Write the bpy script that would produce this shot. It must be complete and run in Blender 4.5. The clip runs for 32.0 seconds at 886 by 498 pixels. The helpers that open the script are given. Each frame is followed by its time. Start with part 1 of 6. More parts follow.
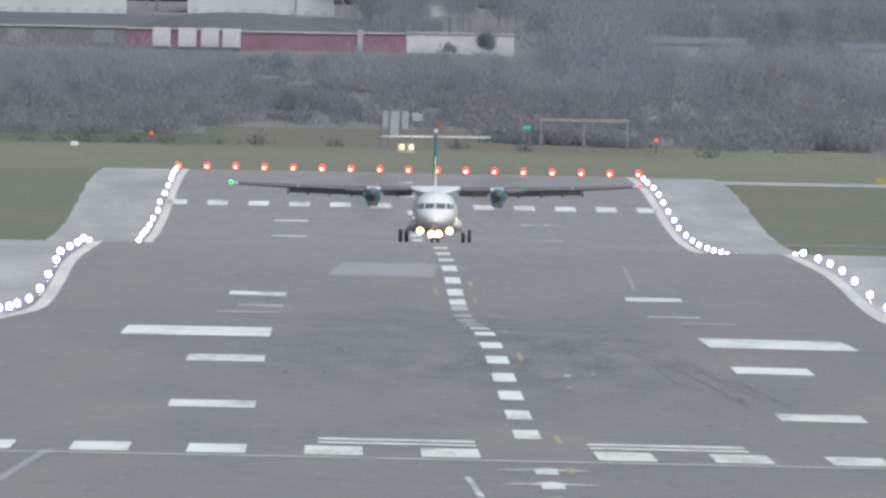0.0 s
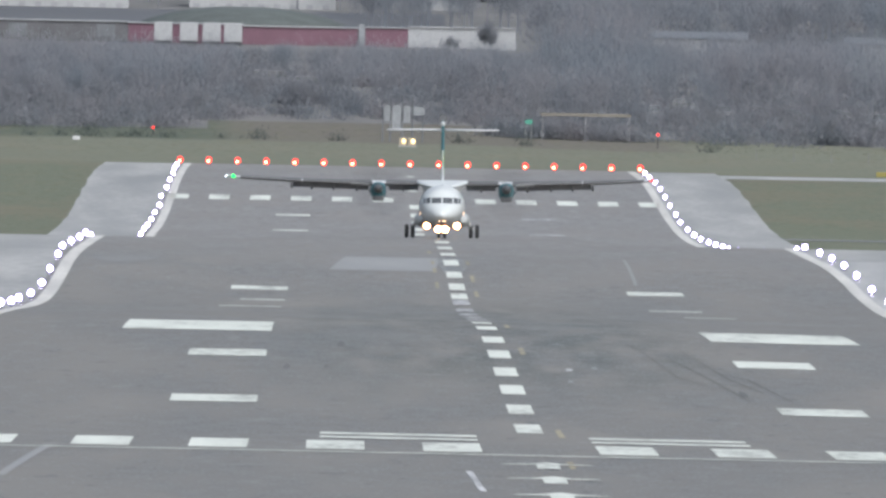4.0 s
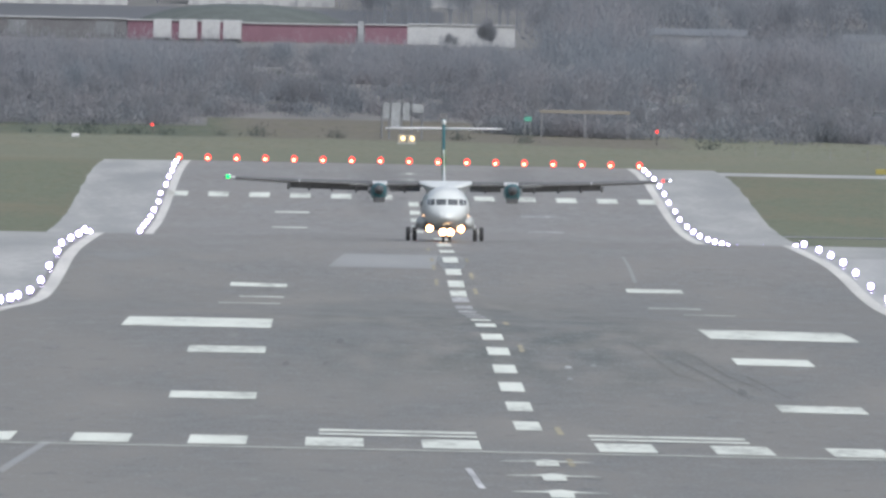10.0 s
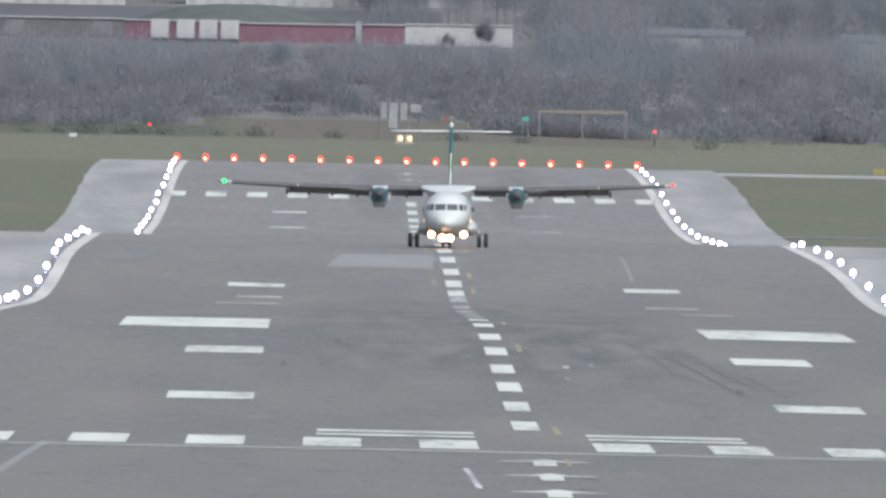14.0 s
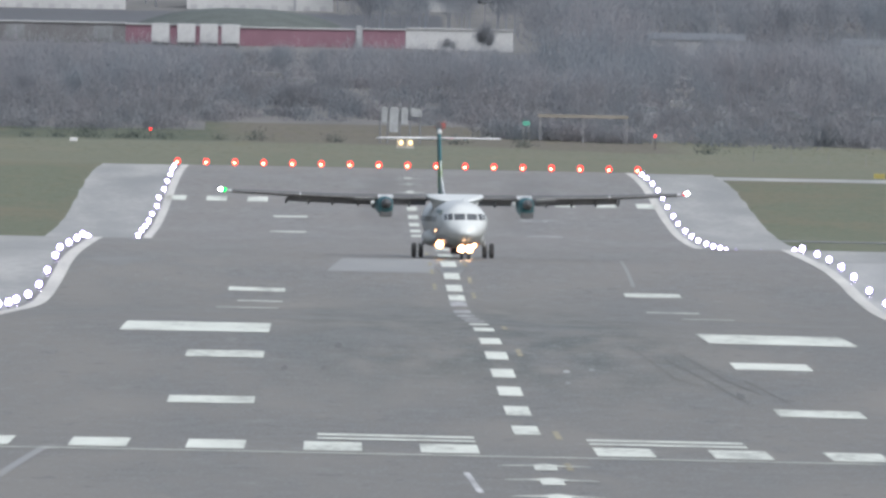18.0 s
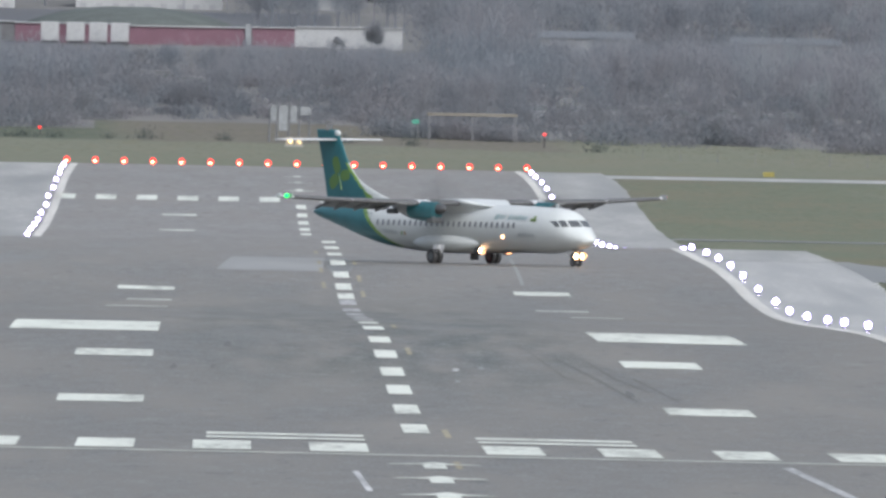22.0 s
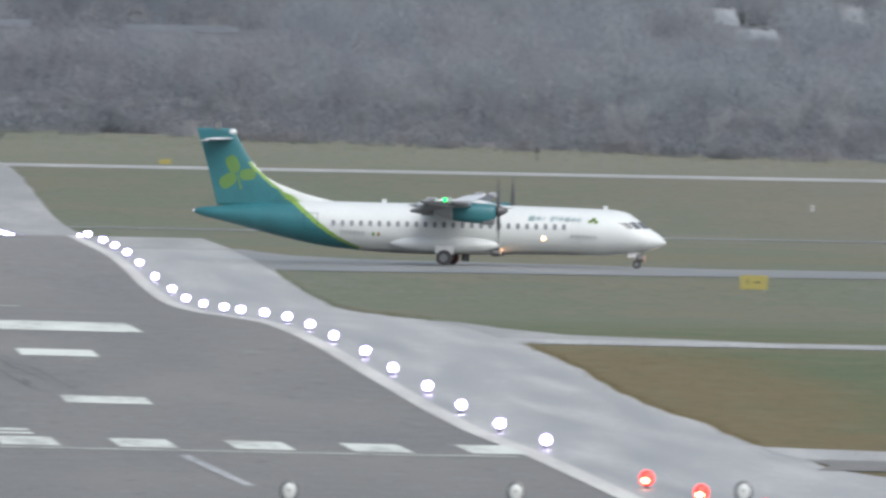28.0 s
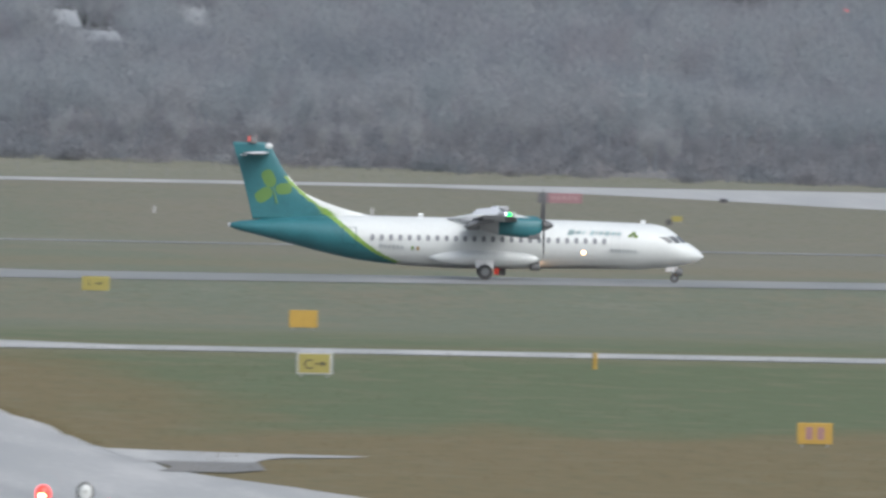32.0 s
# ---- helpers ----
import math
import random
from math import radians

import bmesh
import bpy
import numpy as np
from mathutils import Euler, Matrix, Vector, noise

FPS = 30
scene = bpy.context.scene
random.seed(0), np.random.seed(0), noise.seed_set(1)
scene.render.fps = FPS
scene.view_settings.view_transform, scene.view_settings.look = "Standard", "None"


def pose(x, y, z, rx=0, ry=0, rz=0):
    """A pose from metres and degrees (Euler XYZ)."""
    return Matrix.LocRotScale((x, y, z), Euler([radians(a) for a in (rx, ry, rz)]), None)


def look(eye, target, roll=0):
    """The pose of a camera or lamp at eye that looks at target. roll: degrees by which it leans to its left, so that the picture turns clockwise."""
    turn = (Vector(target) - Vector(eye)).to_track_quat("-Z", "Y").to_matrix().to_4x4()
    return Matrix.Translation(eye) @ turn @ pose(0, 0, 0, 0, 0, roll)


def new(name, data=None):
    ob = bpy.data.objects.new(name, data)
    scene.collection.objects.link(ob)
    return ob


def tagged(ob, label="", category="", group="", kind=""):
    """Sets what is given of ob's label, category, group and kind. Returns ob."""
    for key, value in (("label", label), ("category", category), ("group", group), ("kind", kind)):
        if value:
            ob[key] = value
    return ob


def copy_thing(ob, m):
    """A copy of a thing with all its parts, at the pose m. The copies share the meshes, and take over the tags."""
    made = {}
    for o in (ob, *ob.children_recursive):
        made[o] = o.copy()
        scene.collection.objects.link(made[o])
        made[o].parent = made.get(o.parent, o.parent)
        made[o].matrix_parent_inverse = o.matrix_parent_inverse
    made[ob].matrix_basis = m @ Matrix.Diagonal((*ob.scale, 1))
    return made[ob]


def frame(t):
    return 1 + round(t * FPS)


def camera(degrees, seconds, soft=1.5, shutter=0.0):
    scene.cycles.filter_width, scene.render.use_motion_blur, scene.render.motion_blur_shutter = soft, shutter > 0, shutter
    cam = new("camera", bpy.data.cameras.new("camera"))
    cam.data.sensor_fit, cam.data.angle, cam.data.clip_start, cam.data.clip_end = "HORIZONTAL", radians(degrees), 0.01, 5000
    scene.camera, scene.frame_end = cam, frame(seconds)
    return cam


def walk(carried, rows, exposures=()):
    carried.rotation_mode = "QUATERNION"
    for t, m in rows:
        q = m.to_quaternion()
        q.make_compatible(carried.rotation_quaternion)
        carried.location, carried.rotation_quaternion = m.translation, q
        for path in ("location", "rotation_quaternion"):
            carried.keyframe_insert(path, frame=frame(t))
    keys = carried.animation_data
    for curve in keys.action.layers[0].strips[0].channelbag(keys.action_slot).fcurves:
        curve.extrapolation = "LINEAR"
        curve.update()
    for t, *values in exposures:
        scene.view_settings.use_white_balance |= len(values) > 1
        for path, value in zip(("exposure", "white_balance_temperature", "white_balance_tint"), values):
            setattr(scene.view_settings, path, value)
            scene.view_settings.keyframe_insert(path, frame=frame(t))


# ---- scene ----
EYE = (0.0, 0.0, 12.56)
LEAN = 1.1

cam = camera(1.2834, 32.0, soft=2.8, shutter=0.8)

# seconds, turn to the right and tilt in degrees of the tripod head
PAN = [
    (0, 0.1482, -0.2932), (0.5, 0.1481, -0.2919), (1, 0.1482, -0.2932), (1.5, 0.1421, -0.2931),
    (2, 0.1432, -0.2970), (2.5, 0.1432, -0.2983), (3, 0.1432, -0.2996), (3.5, 0.1459, -0.3008),
    (5.5, 0.1459, -0.3034), (6, 0.1459, -0.3045), (6.5, 0.1483, -0.3043), (7, 0.1482, -0.3041),
    (7.5, 0.1485, -0.3044), (8, 0.1471, -0.3045), (8.5, 0.1485, -0.3057), (9, 0.1483, -0.3044),
    (9.5, 0.1482, -0.3043), (10, 0.1472, -0.3056), (10.5, 0.1511, -0.3043), (11, 0.1520, -0.3043),
    (11.5, 0.1547, -0.3056), (12, 0.1538, -0.3043), (12.5, 0.1532, -0.3015), (13, 0.1495, -0.3015),
    (13.5, 0.1498, -0.3021), (14, 0.1507, -0.3055), (14.5, 0.1523, -0.3056), (16.5, 0.1507, -0.3018),
    (17, 0.1534, -0.3016), (17.5, 0.1521, -0.3007), (18, 0.1496, -0.2993), (18.5, 0.1520, -0.2993),
    (19, 0.1535, -0.3028), (19.5, 0.1595, -0.3004), (20, 0.1720, -0.2989), (20.5, 0.2135, -0.3006),
    (21, 0.2648, -0.2959), (21.5, 0.2811, -0.2989), (22, 0.3101, -0.2986), (22.5, 0.3564, -0.2999),
    (23, 0.4128, -0.3015), (23.5, 0.4698, -0.3034), (24, 0.5472, -0.3003), (24.5, 0.6334, -0.2996),
    (25, 0.7287, -0.2965), (25.5, 0.8077, -0.2990), (27.5, 1.1126, -0.3021), (28, 1.1846, -0.3006),
    (28.5, 1.3811, -0.2981), (29, 1.5865, -0.2921), (29.5, 1.6995, -0.2870), (30, 1.7999, -0.2861),
    (30.5, 1.8935, -0.2833), (31, 1.9663, -0.2831), (31.5, 2.0341, -0.2835), (32, 2.1379, -0.2811),
]


def aim(turn, tilt):
    a, b = radians(turn), radians(tilt)
    return look(EYE, (EYE[0] + 1000 * math.tan(a), EYE[1] + 1000, EYE[2] + 1000 * math.tan(b)), LEAN)


walk(cam, [(t, aim(a, b)) for t, a, b in PAN], exposures=[(0, 0.25, 5980, 8.5), (32, 0.26, 5980, 8.5)])

# ---------------------------------------------------------------- light
world = bpy.data.worlds.new("overcast_sky")
scene.world = world
world.use_nodes = True
wt = world.node_tree
sky = wt.nodes.new("ShaderNodeTexSky")
sky.sky_type = "NISHITA"
sky.sun_disc = False
sky.sun_elevation = radians(43)
sky.sun_rotation = radians(150)
sky.air_density, sky.dust_density, sky.ozone_density = 1.0, 6.0, 1.0
grey = wt.nodes.new("ShaderNodeHueSaturation")
grey.inputs["Saturation"].default_value = 0.55
wt.links.new(sky.outputs[0], grey.inputs["Color"])
wt.links.new(grey.outputs[0], wt.nodes["Background"].inputs[0])
wt.nodes["Background"].inputs[1].default_value = 0.15

sun = new("sun", bpy.data.lights.new("sun", "SUN"))
sun.data.energy = 0.5
sun.data.angle = radians(45)
sun.data.color = (1.0, 0.97, 0.93)
az, el = radians(150), radians(43)
sun.matrix_basis = look((0, 0, 50), (-math.sin(az) * math.cos(el), -math.cos(az) * math.cos(el), 50 - math.sin(el)))

# ---------------------------------------------------------------- materials


def nodes_of(name):
    m = bpy.data.materials.new(name)
    m.use_nodes = True
    return m, m.node_tree, m.node_tree.nodes["Principled BSDF"]


def wire(nt, a, b):
    nt.links.new(a, b)


def plain(name, color, rough=0.5, metal=0.0, grime=0.12, scale=2.0, spec=0.5, bump=0.0):
    """A paint or plain surface with wear at two scales."""
    m, nt, p = nodes_of(name)
    tc = nt.nodes.new("ShaderNodeTexCoord")
    n1 = nt.nodes.new("ShaderNodeTexNoise")
    n1.inputs["Scale"].default_value = scale
    n1.inputs["Detail"].default_value = 6
    n2 = nt.nodes.new("ShaderNodeTexNoise")
    n2.inputs["Scale"].default_value = scale * 9
    n2.inputs["Detail"].default_value = 3
    wire(nt, tc.outputs["Object"], n1.inputs["Vector"])
    wire(nt, tc.outputs["Object"], n2.inputs["Vector"])
    add = nt.nodes.new("ShaderNodeMath")
    add.operation = "ADD"
    wire(nt, n1.outputs["Fac"], add.inputs[0])
    wire(nt, n2.outputs["Fac"], add.inputs[1])
    rng = nt.nodes.new("ShaderNodeMapRange")
    rng.inputs[1].default_value, rng.inputs[2].default_value = 0.75, 1.25
    wire(nt, add.outputs[0], rng.inputs[0])
    mix = nt.nodes.new("ShaderNodeMix")
    mix.data_type = "RGBA"
    mix.inputs[6].default_value = (*[c * (1 - grime) for c in color], 1)
    mix.inputs[7].default_value = (*[min(1, c * (1 + grime)) for c in color], 1)
    wire(nt, rng.outputs[0], mix.inputs[0])
    wire(nt, mix.outputs[2], p.inputs["Base Color"])
    p.inputs["Roughness"].default_value = rough
    p.inputs["Metallic"].default_value = metal
    p.inputs["Specular IOR Level"].default_value = spec
    if bump:
        b = nt.nodes.new("ShaderNodeBump")
        b.inputs["Strength"].default_value = bump
        b.inputs["Distance"].default_value = 0.02
        wire(nt, n2.outputs["Fac"], b.inputs["Height"])
        wire(nt, b.outputs[0], p.inputs["Normal"])
    return m


def glow(name, color, strength):
    m, nt, p = nodes_of(name)
    p.inputs["Base Color"].default_value = (*color, 1)
    p.inputs["Emission Color"].default_value = (*color, 1)
    p.inputs["Emission Strength"].default_value = strength
    p.inputs["Roughness"].default_value = 0.2
    return m


def ground_cover(name, stops, sx, sy, rough, spec=0.3, weights=(0.55, 0.3), extra=None, fine=(0.5, 5.0)):
    """Ground with large patches stretched sx by sy metres and fine grain; stops: colours from low to high."""
    m, nt, p = nodes_of(name)
    tc = nt.nodes.new("ShaderNodeTexCoord")
    outs = []
    for k, (fx, fy, detail) in enumerate(((sx, sy, 4), (sx / 7, sy / 9, 5), (fine[0], fine[1], 4))):
        mp = nt.nodes.new("ShaderNodeMapping")
        mp.inputs["Scale"].default_value = (1 / fx, 1 / fy, 1)
        mp.inputs["Location"].default_value = (3.1 * k, 7.7 * k, 0)
        n = nt.nodes.new("ShaderNodeTexNoise")
        n.inputs["Scale"].default_value = 1.0
        n.inputs["Detail"].default_value = detail
        wire(nt, tc.outputs["Object"], mp.inputs[0])
        wire(nt, mp.outputs[0], n.inputs["Vector"])
        outs.append(n.outputs["Fac"])
    total = outs[0]
    for o, w in zip(outs[1:], weights):
        ma = nt.nodes.new("ShaderNodeMath")
        ma.operation = "MULTIPLY_ADD"
        wire(nt, o, ma.inputs[0])
        ma.inputs[1].default_value = w
        wire(nt, total, ma.inputs[2])
        total = ma.outputs[0]
    rng = nt.nodes.new("ShaderNodeMapRange")
    rest = sum(weights) / 2
    rng.inputs[1].default_value, rng.inputs[2].default_value = 0.29 + rest, 0.71 + rest
    wire(nt, total, rng.inputs[0])
    ramp = nt.nodes.new("ShaderNodeValToRGB")
    els = ramp.color_ramp.elements
    while len(els) < len(stops):
        els.new(0.5)
    for e, (pos, c) in zip(els, stops):
        e.position, e.color = pos, (*c, 1)
    wire(nt, rng.outputs[0], ramp.inputs[0])
    color = ramp.outputs[0]
    if extra:
        color = extra(nt, tc, color)
    wire(nt, color, p.inputs["Base Color"])
    rr = nt.nodes.new("ShaderNodeMapRange")
    rr.inputs[1].default_value, rr.inputs[2].default_value = 0.25 + rest, 0.75 + rest
    rr.inputs[3].default_value, rr.inputs[4].default_value = rough - 0.08, rough + 0.1
    wire(nt, total, rr.inputs[0])
    wire(nt, rr.outputs[0], p.inputs["Roughness"])
    p.inputs["Specular IOR Level"].default_value = spec
    return m


def rubber(nt, tc, color):
    """Tyre rubber laid down along the middle of the touchdown zone."""
    sep = nt.nodes.new("ShaderNodeSeparateXYZ")
    wire(nt, tc.outputs["Object"], sep.inputs[0])
    fac = None
    for axis, mid, half in ((0, 6.2, 11.0), (1, 1720.0, 420.0)):
        d = nt.nodes.new("ShaderNodeMath")
        d.operation = "SUBTRACT"
        wire(nt, sep.outputs[axis], d.inputs[0])
        d.inputs[1].default_value = mid
        a = nt.nodes.new("ShaderNodeMath")
        a.operation = "ABSOLUTE"
        wire(nt, d.outputs[0], a.inputs[0])
        r = nt.nodes.new("ShaderNodeMapRange")
        r.interpolation_type = "SMOOTHSTEP"
        r.inputs[1].default_value, r.inputs[2].default_value = half * 0.35, half
        r.inputs[3].default_value, r.inputs[4].default_value = 1.0, 0.0
        wire(nt, a.outputs[0], r.inputs[0])
        if fac is None:
            fac = r.outputs[0]
        else:
            mu = nt.nodes.new("ShaderNodeMath")
            mu.operation = "MULTIPLY"
            wire(nt, fac, mu.inputs[0])
            wire(nt, r.outputs[0], mu.inputs[1])
            fac = mu.outputs[0]
    mp = nt.nodes.new("ShaderNodeMapping")
    mp.inputs["Scale"].default_value = (0.6, 0.018, 1)
    n = nt.nodes.new("ShaderNodeTexNoise")
    n.inputs["Scale"].default_value, n.inputs["Detail"].default_value = 1.0, 6
    wire(nt, tc.outputs["Object"], mp.inputs[0])
    wire(nt, mp.outputs[0], n.inputs["Vector"])
    r2 = nt.nodes.new("ShaderNodeMapRange")
    r2.inputs[1].default_value, r2.inputs[2].default_value = 0.38, 0.66
    wire(nt, n.outputs["Fac"], r2.inputs[0])
    mu = nt.nodes.new("ShaderNodeMath")
    mu.operation = "MULTIPLY"
    wire(nt, fac, mu.inputs[0])
    wire(nt, r2.outputs[0], mu.inputs[1])
    sc = nt.nodes.new("ShaderNodeMath")
    sc.operation = "MULTIPLY"
    wire(nt, mu.outputs[0], sc.inputs[0])
    sc.inputs[1].default_value = 0.85
    mix = nt.nodes.new("ShaderNodeMix")
    mix.data_type = "RGBA"
    wire(nt, sc.outputs[0], mix.inputs[0])
    wire(nt, color, mix.inputs[6])
    mix.inputs[7].default_value = (0.092, 0.097, 0.082, 1)
    color = mix.outputs[2]
    # asphalt grows paler towards the far end: distance haze put into the colour
    far_haze = nt.nodes.new("ShaderNodeMapRange")
    far_haze.inputs[1].default_value, far_haze.inputs[2].default_value = 2020.0, 2620.0
    far_haze.inputs[3].default_value, far_haze.inputs[4].default_value = 0.0, 0.55
    wire(nt, sep.outputs[1], far_haze.inputs[0])
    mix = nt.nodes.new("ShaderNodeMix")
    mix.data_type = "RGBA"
    wire(nt, far_haze.outputs[0], mix.inputs[0])
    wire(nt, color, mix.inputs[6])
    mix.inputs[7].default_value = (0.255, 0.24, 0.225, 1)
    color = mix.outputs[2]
    # small oil and rubber spots, and pale worn flecks, all over
    for scale, lo, hi, amount, tone in (((1.1, 0.09, 1), 0.6, 0.7, 0.5, (0.09, 0.09, 0.085)), ((2.6, 0.2, 1), 0.66, 0.74, 0.5, (0.075, 0.075, 0.07)), ((0.8, 0.05, 1), 0.62, 0.75, 0.5, (0.27, 0.265, 0.245))):
        mp = nt.nodes.new("ShaderNodeMapping")
        mp.inputs["Scale"].default_value = scale
        mp.inputs["Location"].default_value = (scale[0] * 17, 5, 0)
        n = nt.nodes.new("ShaderNodeTexNoise")
        n.inputs["Scale"].default_value, n.inputs["Detail"].default_value = 1.0, 4
        wire(nt, tc.outputs["Object"], mp.inputs[0])
        wire(nt, mp.outputs[0], n.inputs["Vector"])
        r3 = nt.nodes.new("ShaderNodeMapRange")
        r3.inputs[1].default_value, r3.inputs[2].default_value = lo, hi
        r3.inputs[3].default_value, r3.inputs[4].default_value = 0.0, amount
        wire(nt, n.outputs["Fac"], r3.inputs[0])
        mix = nt.nodes.new("ShaderNodeMix")
        mix.data_type = "RGBA"
        wire(nt, r3.outputs[0], mix.inputs[0])
        wire(nt, color, mix.inputs[6])
        mix.inputs[7].default_value = (*tone, 1)
        color = mix.outputs[2]
    return color


def verge(nt, tc, color):
    """Greener mown grass at the near end, worn to brown beside the pavement."""
    sep = nt.nodes.new("ShaderNodeSeparateXYZ")
    wire(nt, tc.outputs["Object"], sep.inputs[0])
    mp = nt.nodes.new("ShaderNodeMapping")
    mp.inputs["Scale"].default_value = (0.16, 0.02, 1)
    n = nt.nodes.new("ShaderNodeTexNoise")
    n.inputs["Scale"].default_value, n.inputs["Detail"].default_value = 1.0, 6
    wire(nt, tc.outputs["Object"], mp.inputs[0])
    wire(nt, mp.outputs[0], n.inputs["Vector"])

    def ramped(axis, wander, a, b, top=1.0):
        ma = nt.nodes.new("ShaderNodeMath")
        ma.operation = "MULTIPLY_ADD"
        wire(nt, n.outputs["Fac"], ma.inputs[0])
        ma.inputs[1].default_value = wander
        wire(nt, sep.outputs[axis], ma.inputs[2])
        r = nt.nodes.new("ShaderNodeMapRange")
        r.interpolation_type = "SMOOTHSTEP"
        r.inputs[1].default_value, r.inputs[2].default_value = a + wander / 2, b + wander / 2
        r.inputs[3].default_value, r.inputs[4].default_value = top, 0.0
        wire(nt, ma.outputs[0], r.inputs[0])
        return r.outputs[0]

    def joined(op, a, b):
        ma = nt.nodes.new("ShaderNodeMath")
        ma.operation = op
        wire(nt, a, ma.inputs[0])
        wire(nt, b, ma.inputs[1])
        return ma.outputs[0]

    def blended(fac, color, tone):
        mix = nt.nodes.new("ShaderNodeMix")
        mix.data_type = "RGBA"
        wire(nt, fac, mix.inputs[0])
        wire(nt, color, mix.inputs[6])
        mix.inputs[7].default_value = (*tone, 1)
        return mix.outputs[2]

    # the far field east of the runway is tan, the strips beside the pavement are olive
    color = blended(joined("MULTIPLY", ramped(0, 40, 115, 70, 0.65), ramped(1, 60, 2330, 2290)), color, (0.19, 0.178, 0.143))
    color = blended(ramped(1, 200, 1560, 1900, 0.8), color, (0.1, 0.128, 0.066))
    worn = joined("MULTIPLY", joined("MAXIMUM", ramped(0, 18, 39, 49, 0.8), ramped(1, 130, 1295, 1365, 0.8)), ramped(1, 0, 1580, 1620))
    color = blended(worn, color, (0.172, 0.132, 0.072))
    # worn to earth along the edges of the other pavements
    for near, far, top in ((2352, 2420, 0.45), (1614, 1660, 0.4)):
        color = blended(joined("MULTIPLY", ramped(1, 40, near, far, top), ramped(1, 0, near - 30, near - 60)), color, (0.19, 0.165, 0.11))
    # grass past the far end made paler: haze put into its colour
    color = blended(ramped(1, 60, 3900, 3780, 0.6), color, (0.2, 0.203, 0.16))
    # beyond the far end: dark rough grass to the west, a brown earth bank in the middle
    bank = joined("MULTIPLY", ramped(1, 26, 4262, 4244, 0.8), ramped(1, 20, 4400, 4430))
    color = blended(joined("MULTIPLY", bank, ramped(0, 7, -16, -8)), color, (0.095, 0.112, 0.088))
    brown = joined("MULTIPLY", ramped(0, 7, -8, -16), ramped(0, 6, 33, 40))
    color = blended(joined("MULTIPLY", bank, brown), color, (0.152, 0.137, 0.12))
    # tufts and thin places
    for scale, tone, lo, hi, top in (((1.3, 0.16, 1), (0.1, 0.108, 0.06), 0.5, 0.72, 0.55), ((0.5, 0.07, 1), (0.19, 0.177, 0.118), 0.52, 0.75, 0.5)):
        mp2 = nt.nodes.new("ShaderNodeMapping")
        mp2.inputs["Scale"].default_value = scale
        n2 = nt.nodes.new("ShaderNodeTexNoise")
        n2.inputs["Scale"].default_value, n2.inputs["Detail"].default_value = 1.0, 7
        wire(nt, tc.outputs["Object"], mp2.inputs[0])
        wire(nt, mp2.outputs[0], n2.inputs["Vector"])
        r2 = nt.nodes.new("ShaderNodeMapRange")
        r2.inputs[1].default_value, r2.inputs[2].default_value, r2.inputs[4].default_value = lo, hi, top
        wire(nt, n2.outputs["Fac"], r2.inputs[0])
        color = blended(r2.outputs[0], color, tone)
    return color


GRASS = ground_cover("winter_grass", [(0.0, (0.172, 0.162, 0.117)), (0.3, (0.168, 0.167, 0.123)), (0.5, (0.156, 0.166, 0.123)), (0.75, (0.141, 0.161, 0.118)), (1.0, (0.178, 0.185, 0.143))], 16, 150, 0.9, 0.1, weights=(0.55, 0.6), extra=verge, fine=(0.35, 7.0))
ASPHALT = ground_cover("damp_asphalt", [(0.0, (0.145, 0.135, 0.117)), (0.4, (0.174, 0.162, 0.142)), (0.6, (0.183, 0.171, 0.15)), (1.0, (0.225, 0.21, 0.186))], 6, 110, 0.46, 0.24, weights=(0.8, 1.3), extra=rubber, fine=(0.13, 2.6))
# pale stops hold the sky sheen of the wet shoulder
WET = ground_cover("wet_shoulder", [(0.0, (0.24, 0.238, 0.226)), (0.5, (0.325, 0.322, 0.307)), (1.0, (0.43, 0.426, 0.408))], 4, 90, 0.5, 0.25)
TAXI = ground_cover("wet_taxiway", [(0.0, (0.165, 0.166, 0.158)), (0.5, (0.212, 0.213, 0.204)), (1.0, (0.27, 0.27, 0.26))], 9, 25, 0.45, 0.25, weights=(0.7, 0.6))
# brighter copy for near pavement: more sky sheen put into the colour
WET_SHEEN = ground_cover("wet_shoulder_sheen", [(0.0, (0.29, 0.285, 0.27)), (0.5, (0.372, 0.366, 0.348)), (1.0, (0.475, 0.467, 0.446))], 1.6, 70, 0.42, 0.35, weights=(0.5, 0.35), fine=(0.3, 9.0))
DAMP = ground_cover("damp_streak", [(0.0, (0.2, 0.196, 0.184)), (1.0, (0.235, 0.23, 0.217))], 2, 20, 0.5, 0.2)
FILM = ground_cover("standing_water", [(0.0, (0.15, 0.143, 0.127)), (0.5, (0.176, 0.167, 0.148)), (1.0, (0.205, 0.195, 0.174))], 2, 25, 0.36, 0.3, weights=(0.8, 1.0), fine=(0.13, 2.6))
SCUFF = ground_cover("tyre_scuff", [(0.0, (0.095, 0.094, 0.087)), (0.5, (0.13, 0.127, 0.115)), (1.0, (0.165, 0.158, 0.142))], 0.5, 9, 0.5, 0.2)
SKID = ground_cover("faint_skid", [(0.0, (0.13, 0.125, 0.109)), (0.5, (0.154, 0.146, 0.127)), (1.0, (0.18, 0.171, 0.148))], 0.5, 12, 0.5, 0.2)
PATCH = ground_cover("new_patch", [(0.0, (0.25, 0.248, 0.24)), (1.0, (0.33, 0.327, 0.315))], 3, 30, 0.5, 0.3)
LINE = ground_cover("worn_white_paint", [(0.0, (0.4, 0.41, 0.37)), (0.35, (0.6, 0.62, 0.56)), (1.0, (0.7, 0.725, 0.66))], 2.0, 40, 0.6, 0.2)
